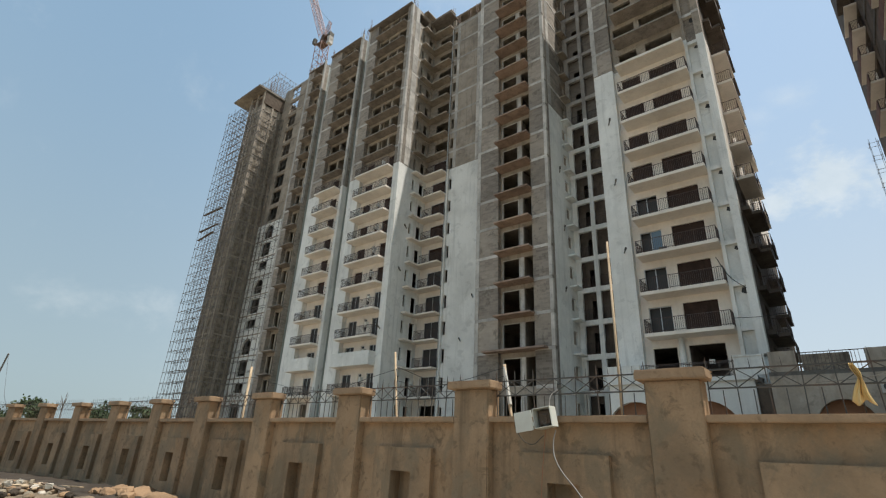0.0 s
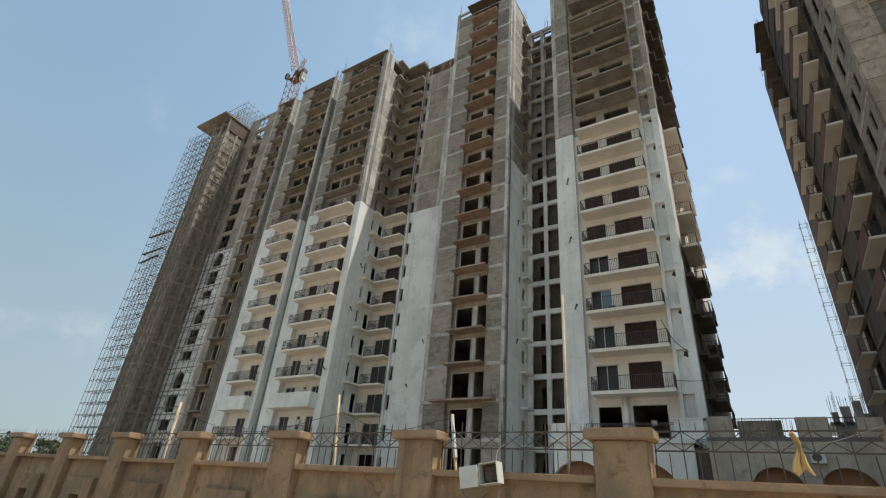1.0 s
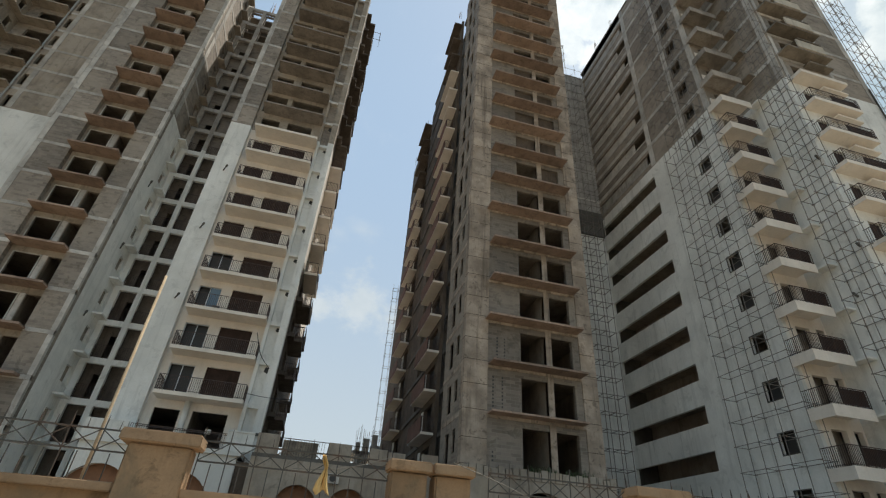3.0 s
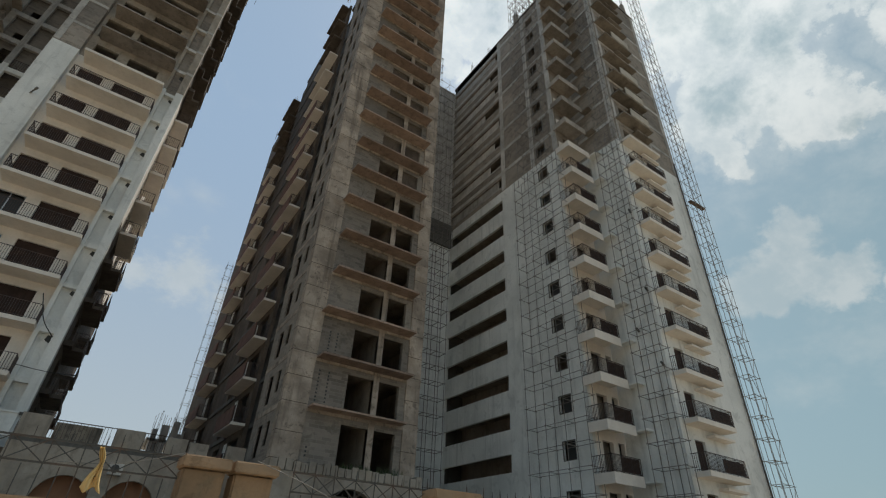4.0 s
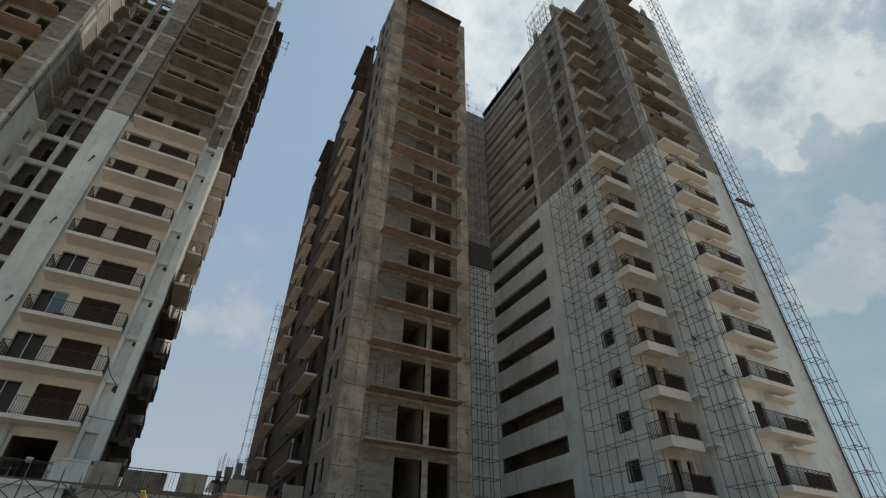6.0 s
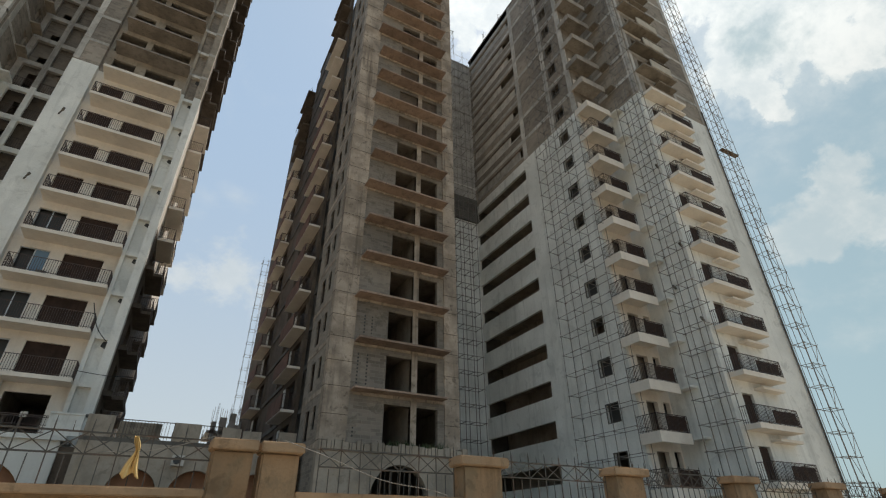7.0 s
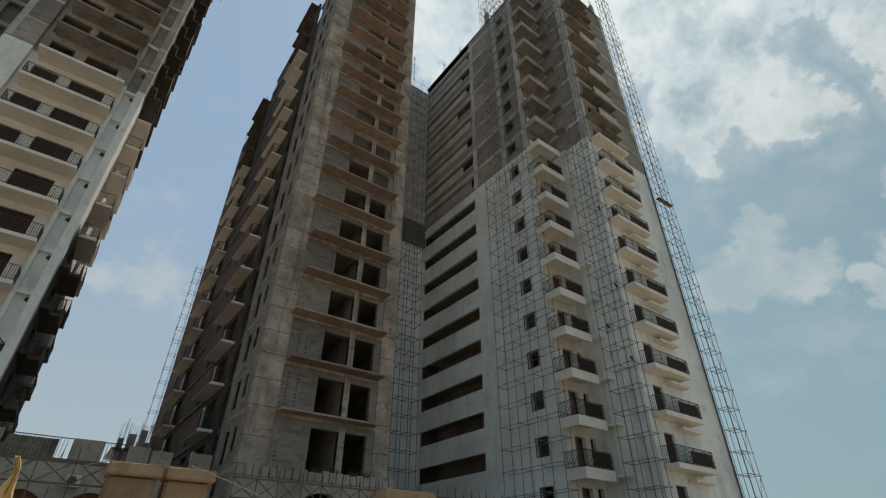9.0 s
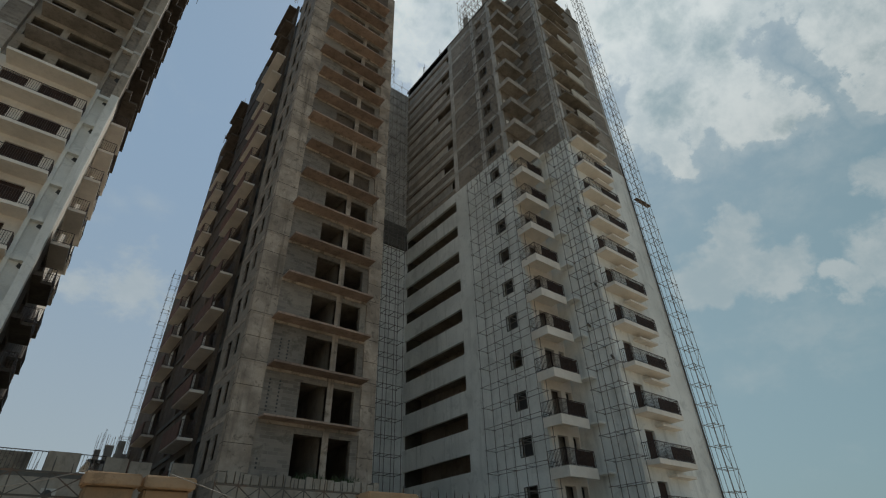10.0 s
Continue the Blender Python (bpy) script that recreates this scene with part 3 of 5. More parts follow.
# second tower, bare brick and concrete from the ground up
holes2 = [h for k in range(-1, 18) for h in ((-22.85, -21.05, LB[k] + 0.02, LB[k] + 2.4), (-20.6, -19.55, LB[k] + 0.02, LB[k] + 2.4))]
for k in range(-1, 18):
    lo, hi = (0 if k == -1 else LB[k]), (59.8 if k == 17 else LB[k + 1])
    infill.rect_wall("y", 36.0, 0.7, -25.6, -23.1, lo, hi)
    infill.rect_wall("y", 36.0, 0.7, -19.5, -17.7, lo, hi)
bare.rect_wall("y", 36.45, 0.25, -23.1, -19.5, 0, 59.8, holes2)
for k in range(-1, 19):
    bandg.box(-25.6, -23.1, 35.97, 36.2, LB[k] - 0.24, LB[k] + 0.04).box(-19.5, -17.7, 35.97, 36.2, LB[k] - 0.24, LB[k] + 0.04)
    bandg.box(-21.0, -20.65, 36.4, 36.44, LB[k], LB[k] + 2.4)
for k in range(-1, 18):
    lo, hi = (0 if k == -1 else LB[k] + 0.06), (LB[k + 1] - 0.26 if k < 17 else 61.0)
    bandg.box(-25.62, -25.2, 35.955, 36.25, lo, hi).box(-17.98, -17.66, 35.955, 36.25, lo, hi)
banded(white, infill, bandg, "x", -17.7, -0.25, 36.7, 42.2, 0, 60.0, levels, [(39.6, 40.5, LB[k] + 0.8, LB[k] + 2.0) for k in range(-1, 18)], cols=((36.7, 37.3),))
part("balcony", Geo().box(-24.3, -18.3, 35.2, 36.4, LB[1] - 0.16, LB[1]), "slab_brown", west, "long bare concrete ledge")
for k in range(2, 18):
    balcony(west, -23.1, -19.4, 35.1, 36.45, LB[k], "slab_brown", "", 0.15)
for k in range(0, 18):
    side_balcony(west, -17.0, -17.7, 39.4, 40.7, LB[k], "white_paint" if LB[k] < PAINT else "concrete", "", 0.15)
for k in range(-1, 18):
    piece("window_frame", frame_mesh(1.8, 2.38, 0.08, 0.07, 0, "concrete_light"), (-22.85, 36.38, LB[k] + 0.02), west)
part("roof_slab", Many().box(-25.2, -17.9, 36.2, 43.9, 59.9, 60.1).box(-23.6, -19.0, 35.0, 36.2, 60.2, 60.35).box(-19.4, -17.7, 36.5, 41, 60.2, 60.35), "wood_dark", west)

# recess between the second tower and the bay
slot = [(-33.55, -33.1, LB[k] + 0.5, LB[k] + 2.0) for k in range(-1, 18)]
doors = [(-36.3, -34.2, LB[k] + 0.05, LB[k] + 2.2) for k in range(-1, 19)]
banded(white, bare, bandg, "y", 41.0, 0.25, -33.65, -25.6, 0, 58.2, levels, slot, cols=((-33.0, -32.6), (-29.6, -29.2)))
cream.rect_wall("y", 41.2, 0.25, -37.4, -33.65, 0, PAINT, doors)
infill.rect_wall("y", 41.2, 0.25, -37.4, -33.65, PAINT, 59.6, doors)
part("rain_pipe", Geo().bar((-33.8, 40.85, 0), (-33.8, 40.85, 57.5), 0.09, 8), "pvc_pipe", west, "grey rainwater pipe")
for k in range(0, 19):
    painted = LB[k] < PAINT
    mat = "cream_paint" if painted else "concrete"
    balcony(west, -36.6, -33.75, 39.8 if painted else 40.1, 41.2, LB[k], mat, "railing_iron" if painted else "", 0.18)
    part("ledge", Geo().box(-37.4, -36.62, 38.3, 41.15, LB[k] - 0.18, LB[k]), mat, west)
    if painted:
        two = k < 5
        piece("window_frame", frame_mesh(2.1, 2.15, mullions=1 if two else 0), (-36.3, 41.22, LB[k] + 0.05), west)
        # lower storeys: a dark sheet for the unlit room, in place of a leaf
        part("door_leaf", Geo().box(-36.3, -34.2, 41.34, 41.38, LB[k] + 0.05, LB[k] + 2.2), "shutter" if not two else "dark_inside", west)
white.box(-33.7, -33.5, 40.75, 41.0, 0, PAINT)

# bays
BAY = [dict(x0=-46.4, x1=-37.4, b0=-44.35, b1=-38.35, paint=True, doors=((-43.9, -42.5), (-41.3, -40.8), (-40.0, -38.9))),
       dict(x0=-55.2, x1=-47.8, b0=-52.65, b1=-48.25, paint=True, doors=((-50.9, -49.5),)),
       dict(x0=-61.2, x1=-56.9, b0=-59.7, b1=-57.0, paint=False, doors=((-59.0, -57.5),))]
for n, b in enumerate(BAY):
    hs = []
    for k in range(-1, 19):
        if LB[k] > PAINT or not b["paint"]:
            # open rooms behind a few posts
            span = (b["b1"] - b["b0"] - 0.3) / (3 if n == 0 else 2)
            hs += [(b["b0"] + 0.25 + span * i, b["b0"] - 0.05 + span * (i + 1), LB[k] + 0.04, LB[k] + 2.45) for i in range(3 if n == 0 else 2)]
            continue
        for i, (a, c) in enumerate(b["doors"]):
            hs.append((a, c, LB[k] + (0.9 if n == 0 and i == 1 else 0.05), LB[k] + 2.2))
    top = ROOF_B - 0.2 * n
    for a, c in ((b["x0"], b["b0"]), (b["b1"], b["x1"])):
        if b["paint"]:
            banded(white, infill, bandg, "y", 36.0, 0.8, a, c, 0, top, levels, cols=((b["x0"], b["x0"] + 0.35), (b["x1"] - 0.4, b["x1"])))
        else:
            infill.rect_wall("y", 36.0, 0.8, a, c, 0, top)
    if not b["paint"]:
        bandg.box(b["x0"] - 0.02, b["x0"] + 0.4, 35.96, 36.4, 0, top + 0.6)
        for k in range(-1, 19):
            bandg.box(b["x0"] + 0.4, b["b0"], 35.97, 36.2, LB[k] - 0.22, LB[k] + 0.05)
    (cream if b["paint"] else bare).rect_wall("y", 36.6, 0.25, b["b0"], b["b1"], 0, min(top, PAINT), hs)
    bare.rect_wall("y", 36.6, 0.25, b["b0"], b["b1"], PAINT, top, hs)
    # the flank that looks towards +x
    if n == 0:
        wins = [w for k in range(-1, 19) for w in ((38.55, 38.95, LB[k] + 0.7, LB[k] + 2.1), (39.9, 40.7, LB[k] + 0.05, LB[k] + 2.1))]
        banded(white, bare, bandg, "x", b["x1"], -0.25, 36.8, 41.2, 0, top, levels, wins + [(37.5, 39.6, 58.3, 60.1)], cols=((36.8, 37.75),))
    else:
        grey.rect_wall("x", b["x1"], -0.25, 36.8, 37.7, 0, top)
        for k in range(-1, 19, 1):
            grey.box(b["x1"] - 0.02, b["x1"] + 0.02, 36.8, 37.69, LB[k] - 0.05, LB[k])
        bandg.box(b["x1"] - 0.25, b["x1"] + 0.015, 35.96, 36.25, PAINT, top + 0.8)
    for k in range(0, 18):
        painted = b["paint"] and LB[k] < PAINT
        mat = "cream_paint" if painted else "slab_concrete"
        ob = balcony(west, b["b0"] + 0.05, b["b1"] - 0.03, 35.0 if painted else 35.4, 36.6, LB[k], mat, "railing_iron" if painted and k != 1 else "", 0.22 if painted else 0.14)
        if painted and k == 1:
            part("parapet", Geo().box(b["b0"] + 0.02, b["b1"], 34.95, 35.1, LB[k] - 0.2, LB[k] + 1.25).box(b["b1"] - 0.05, b["b1"] + 0.1, 35.0, 36.6, LB[k] - 0.2, LB[k] + 1.25), "white_paint", west, "solid white parapet")
        for i, (a, c) in enumerate(b["doors"]):
            if painted:
                high = n == 0 and i == 1
                # up to the third storey a dark sheet stands for the unlit room
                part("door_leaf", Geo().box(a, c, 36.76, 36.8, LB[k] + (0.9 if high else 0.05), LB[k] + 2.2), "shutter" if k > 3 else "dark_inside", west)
                if k <= 3:
                    piece("window_frame", frame_mesh(c - a, 1.3 if high else 2.15, mullions=0 if high else 1), (a, 36.68, LB[k] + (0.9 if high else 0.05)), west)
                if n == 0 and i == 1:
                    part("air_conditioner", Geo().box(a + 0.55, a + 0.8, 36.2, 36.6, LB[k] + 1.2, LB[k] + 1.8), "white_paint", west)
# gaps behind the bays
grey.rect_wall("y", 37.7, 0.25, -47.8, -46.4, 0, 59).rect_wall("y", 37.7, 0.25, -56.9, -55.2, 0, 59)
part("roof_slab", Many().box(-46.4, -37.45, 35.6, 44, ROOF_B + 0.02, ROOF_B + 0.17).box(-55.2, -48.0, 35.7, 44, ROOF_B - 0.18, ROOF_B - 0.03).box(-61.2, -56.9, 35.85, 44, ROOF_B - 0.38, ROOF_B - 0.23).box(-37.4, -33.6, 39.8, 44, 60.0, 60.15), "slab_concrete", west)

# stair wall: groups of an arched, a tall and a low window, plain openings above
ARCH_FLOORS, TALL_FLOORS, LOW_FLOORS = (2, 5, 8), (1, 4, 7), (0, 3, 6)
for k in range(-1, 18):
    z = LB[k]
    g = Geo()
    if k in ARCH_FLOORS:
        arch_wall(g, 36.9, 0.3, -69.3, -61.25, z, z + 3.0, [(-65.85, 1.2, z + 1.3)])
        g.box(-67.05, -64.65, 36.95, 37.15, z, z + 0.25)
    else:
        lo, hi = (0.25, 2.5) if k in TALL_FLOORS else (1.0, 2.35) if k in LOW_FLOORS else (0.3, 2.6)
        g.rect_wall("y", 36.9, 0.3, -69.3, -61.25, z, z + 3.0, [(-67.05, -64.65, z + lo, z + hi)])
    part("stair_wall", g, "white_paint" if k < 9 else "concrete", west, "pale stair wall with an arched window" if k in ARCH_FLOORS else "")
    part("mullion", Geo().box(-65.89, -65.81, 37.0, 37.08, z + 0.25, z + 2.4).box(-67.04, -64.66, 37.01, 37.07, z + 1.28, z + 1.36), "concrete_dark", west)
    part("floor_beam", Geo().box(-69.3, -61.25, 36.85, 37.1, z - 0.12, z + 0.06), "concrete", west)
# dark sheet added for the unlit stairwell behind the windows
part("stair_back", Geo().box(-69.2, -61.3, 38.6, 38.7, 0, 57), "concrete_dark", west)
# end block wrapped in netting, with its open frame and an overhanging roof
part("end_wall", Geo().box(-73.4, -69.3, 33.1, 41.0, 0, 56.0), "netting", west, "end block wrapped in brown safety netting")
g = Many()
for k in range(-1, 18):
    g.box(-73.5, -69.2, 33.0, 40.9, LB[k] - 0.13, LB[k] + 0.05)
for x in (-73.35, -71.4, -69.4):
    g.box(x - 0.18, x + 0.18, 33.02, 33.5, 0, 58.7)
for y in (34.9, 36.2):
    g.box(-69.4, -69.18, y, y + 0.3, 0, 58.7)
part("end_frame", g, "concrete", west)
part("roof_slab", Many().box(-77.4, -69.0, 31.7, 40.2, 58.8, 59.1), "slab_grey", west, "overhanging roof slab")
part("formwork", Many().box(-69.35, -69.15, 33.2, 40, 56.2, 58.75).box(-73, -69.4, 33.3, 33.4, 56.2, 58.75), "wood_dark", west)

part("white_wall", white, "white_paint", west, "white painted wall with faint streaks")
part("cream_wall", cream, "cream_paint", west, "cream painted wall behind the balconies")
part("bare_wall", bare, "concrete", west)
part("brick_infill", infill, "brick_infill", west, "grey block infill")
part("concrete_frame", bandg, "concrete_light", west, "pale concrete beams and columns")
part("plaster_wall", grey, "render_grey", west, "unpainted grey-green plaster")
tufts = Geo()
for x, y, z in ((-12.5, 36.2, 58.6), (-3.7, 36.1, 59.2), (-3.7, 37.5, 59.2), (-15.2, 41.2, 57.9), (-15.0, 41.4, 57.9), (-25.4, 36.2, 61.0), (-17.9, 36.2, 62), (-17.8, 40.5, 60.4), (-29, 41.2, 58.2), (-30, 41.2, 58.2), (-31.2, 41.2, 58.2), (-26.6, 41.2, 58.2), (-37.6, 36.2, 60.8), (-37.8, 37, 60.8), (-46.3, 36.1, 60.9), (-48, 36.1, 60.5), (-47.4, 36.4, 60.4), (-55.1, 36.1, 60.3), (-57, 36.1, 60), (-61.1, 36.1, 60), (-34.0, 41.0, 60.1), (-72, 33.3, 59.1), (-69.8, 34.2, 59.1), (-33, 41.2, 58.2)):
    rebar_tuft(tufts, x, y, z, 7, 2.2)
part("reinforcement_bar", tufts, "rebar", west, "rusty starter bars over the columns")
posts = Geo()
for x in np.arange(-46, -38, 1.1):
    posts.bar((x, 36.4, LB[17]), (x, 36.4, LB[18]), 0.04)
for x in np.arange(-10.2, -5, 0.9):
    posts.bar((x, 36.1, LB[16]), (x, 36.1, 58.2), 0.04)
for x in np.arange(-25, -18, 1.0):
    posts.bar((x, 36.2, LB[17]), (x, 36.2, 60), 0.04)
part("prop", posts, "rebar", west, "steel formwork props")

# small outlets with dark wall vents
for x, y, z in ((-37.3, 37.6, 20.5), (-37.3, 38.0, 26.0), (-11.6, 35.97, 16.5), (-11.8, 35.97, 22.6), (-11.8, 35.97, 28.6), (-38.0, 35.97, 13.5), (-47.7, 37.2, 17), (-56.8, 37.4, 22), (-17.6, 38.2, 15.0), (-17.6, 38.6, 21), (-17.6, 38.2, 27.0), (-29.5, 40.9, 17.0), (-31, 40.9, 12.5)):
    part("wall_outlet", Geo().bar((x, y + 0.1, z), (x + 0.32, y - 0.5, z + 0.08), 0.055, 6).bar((x + 0.3, y - 0.46, z + 0.07), (x + 0.42, y - 0.68, z + 0.1), 0.085, 6), "concrete_dark", west)

# ground storey of the west block: white podium with brick-filled arches
g = Geo()
arch_wall(g, 34.4, 0.35, -13.0, -4.3, 0, 6.35, [(-11.4, 1.9, 3.35), (-7.2, 1.9, 3.35)])
part("podium_wall", g, "white_paint", west, "white podium wall with round arches")
part("arch_infill", Geo().box(-13, -4.4, 35.0, 35.1, 0, 5.5), "red_brick", west, "red-brown brick inside the arches")
part("podium_roof", Geo().box(-13.2, -4.1, 34.2, 36.0, 6.35, 6.6), "white_paint", west)
part("podium_parapet", Many().box(-13.1, -10.8, 34.3, 34.5, 6.6, 7.6).box(-5.2, -3.6, 34.3, 34.5, 6.6, 7.7).box(-5.2, -3.6, 34.25, 34.6, 7.7, 7.8), "white_paint", west)
part("notice", Geo().box(-6.95, -6.6, 36.62, 36.64, LB[0] + 0.95, LB[0] + 1.25), "white_sack", west, "white paper notice")
part("column", Geo().bar((-8.43, 36.3, 6.6), (-8.43, 36.3, LB[1] - 0.2), 0.2, 14), "white_paint", west, "round white column", True)
part("ledge", Geo().box(-5.0, -2.95, 35.75, 36.35, 7.9, 8.06), "concrete_dark", west)
part("rail", Geo().bar((-10.6, 35.2, 7.6), (-5.2, 35.2, 7.6), 0.025).bar((-10.6, 35.2, 7.2), (-5.2, 35.2, 7.2), 0.02), "railing_iron", west)
piece("railing", railing_mesh(5.5, 0, 0.95, 0.125, "railing_iron", False), (-10.7, 34.4, 6.6), west)

# ---- east building: a bare tower, a deep recess and a long wing ----
LA = {k: 9.3 + 3.0 * (k - 1) for k in range(-1, 19)}
LW = {k: 6.85 + 3.0 * k for k in range(-2, 19)}
east = thing("apartment_building", (22, 40, 0), "unfinished high-rise block with a bare tower and half-painted wing", "building")
white, bare, bandg, infill, cream, dark = Many(), Many(), Many(), Many(), Many(), Many()
tower_cast, shaded_side, rough = Many(), Many(), Many()

# bare tower
holes = [h for k in range(0, 17) for h in ((11.65, 13.4, LA[k] + 0.02, LA[k] + 2.35), (13.8, 15.3, LA[k] + 0.02, LA[k] + 2.35))]
for k in range(0, 17):
    rough.rect_wall("y", 28.08, 0.3, 9.4, 15.8, LA[k], LA[k + 1], holes)
for k in range(-1, 18):
    lo, hi = (0 if k == -1 else LA[k]), (58.6 if k == 17 else LA[k + 1])
    if lo < 58:
        tower_cast.box(7.9, 9.42, 28.0, 28.6, lo, hi).box(15.78, 16.85, 28.0, 28.6, lo, hi)
tower_cast.box(13.4, 13.8, 28.03, 28.36, 6.3, 57.9)
for k in range(0, 18):
    tower_cast.box(9.42, 15.78, 28.02, 28.36, LA[k] - 0.3, LA[k] + 0.015)
    # shutter joints of the cast columns
    tower_cast.box(7.885, 9.44, 27.985, 28.1, LA[k] - 0.05, LA[k] + 0.03).box(15.76, 16.87, 27.985, 28.1, LA[k] - 0.05, LA[k] + 0.03)
sidew = []
for k in range(0, 18):
    sidew += [(29.5, 30.15, LA[k] + 0.85, LA[k] + 2.2), (30.9, 31.8, LA[k] + 0.4, LA[k] + 2.2)]
    sidew += [(36.0, 38.6, LA[k] + 0.05, LA[k] + 2.3), (49.2, 51.4, LA[k] + 0.05, LA[k] + 2.3), (41.0, 42.8, LA[k] + 0.05, LA[k] + 2.3)]
rough.rect_wall("x", 7.95, 0.09, 28.6, 33.0, 0, 58.0, sidew)
# walls of the sunless side, its shade put into a darker concrete colour
shaded_side.rect_wall("x", 8.42, 0.25, 33.0, 35.0, 0, 58.0)
shaded_side.rect_wall("x", 7.92, 0.25, 35.0, 48.0, 0, 58.0, sidew)
shaded_side.rect_wall("x", 7.9, 0.25, 48.0, 62.0, 0, 56.0, sidew)
for k in range(0, 18):
    tower_cast.box(7.93, 8.1, 28.6, 33.0, LA[k] - 0.25, LA[k] + 0.02)
    dark.box(7.82, 8.0, 39.8, 48.0, LA[k] - 0.3, LA[k] + 0.02).box(8.2, 8.5, 33.02, 34.98, LA[k] - 0.3, LA[k] + 0.02)
for k in range(0, 18):
    painted = k <= 12
    side_balcony(east, 7.0, 7.92, 35.0, 39.6, LA[k], "cream_paint" if k <= 14 else "slab_dark", "railing_iron" if k <= 11 else "", 0.18, 1.05, 0.09)
    if k < 17:
        side_balcony(east, 6.95, 7.9, 49.2, 53.8, LA[k], "cream_paint" if painted else "slab_dark", "railing_iron" if k <= 11 else "", 0.18, 1.05, 0.09)
    if k <= 11:
        part("balcony_sheet", Geo().box(6.965, 6.985, 35.05, 39.55, LA[k] - 0.1, LA[k] + 1.05), "brown_sheet", east, "brown sheet behind the railing")
        part("balcony_sheet", Geo().box(6.915, 6.935, 49.25, 53.75, LA[k] - 0.1, LA[k] + 1.05), "brown_sheet", east)
        part("door_frame", Geo().box(7.87, 7.92, 38.75, 39.45, LA[k], LA[k] + 2.3), "white_paint", east)
        part("door_frame", Geo().box(7.84, 7.9, 51.5, 52.3, LA[k], LA[k] + 2.3), "white_paint", east)
for k in range(0, 17):
    g = Geo()
    g.box(8.2, 16.6, 28.4, 34.0, LA[k] - 0.2, LA[k] - 0.01)
    part("floor_slab", g, "concrete", east)
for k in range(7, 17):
    # upper openings already walled up with block, its colour darkened for recess shade
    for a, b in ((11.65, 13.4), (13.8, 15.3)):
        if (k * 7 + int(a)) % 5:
            part("brick_infill", Geo().box(a, b, 28.26, 28.38, LA[k] + 0.02, LA[k] + 2.35), "concrete_brown_shade", east)
# added mass, coloured dark so that the rooms in front read as unlit
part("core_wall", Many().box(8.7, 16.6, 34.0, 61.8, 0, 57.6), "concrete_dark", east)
part("partition_wall", Many().box(13.5, 13.7, 28.6, 33.95, 6, 57.2).box(10.2, 10.4, 29.0, 33.95, 6, 57.2), "concrete", east)
bare.rect_wall("x", 16.85, -0.25, 28.6, 38.0, 0, 59.0)
for k in range(2, 17):
    # cantilevered ledges of the tower's face
    balcony(east, 9.45 - (0.25 if k % 3 == 0 else 0.0), 15.72, 27.0, 28.05, LA[k] - 0.0, "slab_brown", "", 0.13)
balcony(east, 9.45, 15.6, 27.2, 28.05, LA[1], "slab_brown", "", 0.11)
part("formwork", Many().box(9.3, 15.9, 27.0, 28.2, 57.5, 57.65).box(9.6, 15.6, 27.4, 27.46, 55.0, 57.5).box(8.2, 16.6, 28.7, 34, 57.6, 57.8), "wood_dark", east)
# rows of square putlog holes left in the block infill
for k, x, n in ((1, 9.75, 9), (1, 10.35, 9), (2, 10.0, 7), (2, 10.5, 7), (0, 9.75, 3)):
    for i in range(n):
        part("putlog_hole", Geo().box(x, x + 0.09, 28.06, 28.1, LA[k] + 0.35 + i * 0.22, LA[k] + 0.45 + i * 0.22), "dark_inside", east)
# dark casting joints of the columns, two to a storey
joint = {}
for w in (1.53, 1.08):
    joint[w] = Geo().box(0, w, 0, 0.06, 0, 0.035).mesh("casting_joint", "concrete_brown_shade")
side_joint = Geo().box(0, 0.06, 0, 0.6, 0, 0.035).mesh("casting_joint", "concrete_brown_shade")
for k in range(-1, 17):
    for dz in (0.06, 1.5 + random.uniform(-0.15, 0.15)):
        piece("casting_joint", joint[1.53], (7.895, 27.994, LA[k] + dz), east)
        piece("casting_joint", joint[1.08], (15.775, 27.994, LA[k] + dz + random.uniform(-0.05, 0.05)), east)
        piece("casting_joint", side_joint, (7.893, 28.005, LA[k] + dz), east)
# foot of the tower with its arch
g = Geo()
arch_wall(g, 27.4, 0.5, 7.7, 17.0, 0, 5.75, [(12.55, 1.75, 3.5)])
part("base_wall", g, "concrete", east, "rough concrete base with a round arch")
for i in range(22):
    x = 7.8 + i * 0.42
    part("parapet_block", Geo().box(x, x + 0.37, 27.35, 27.95, 5.76, 6.25 + random.uniform(-0.06, 0.1)), "concrete", east)
part("arch_grille", Geo().box(10.9, 14.2, 27.7, 27.74, 3.3, 3.36).box(10.9, 14.2, 27.7, 27.74, 2.2, 2.26), "fence_iron", east)
for i in range(9):
    part("arch_bar", Geo().bar((11.0 + i * 0.39, 27.72, 0), (11.0 + i * 0.39, 27.72, 4.3 + 0.8 * math.sin(math.pi * (i + 0.5) / 9)), 0.03), "fence_iron", east)
g = Geo()
for i in range(160):
    x, y, h = random.choice((12.2, 13.0, 14.4, 15.3)) + random.gauss(0, 0.35), random.uniform(27.5, 27.9), random.uniform(0.15, 0.45)
    g.bar((x, y, 6.2), (x + random.uniform(-0.15, 0.15), y + random.uniform(-0.1, 0.1), 6.2 + h), 0.025, 3, 0.004)
part("weed", g, "foliage_far", east, "tufts of green weeds on the ledge")

# deep recess
white.rect_wall("y", 38.2, 0.25, 16.6, 25.9, 0, 31.9)
dark.rect_wall("y", 38.0, 0.45, 16.6, 25.9, 31.9, 35.0)
bandg.rect_wall("y", 38.2, 0.25, 16.6, 25.9, 35.0, 58.0)
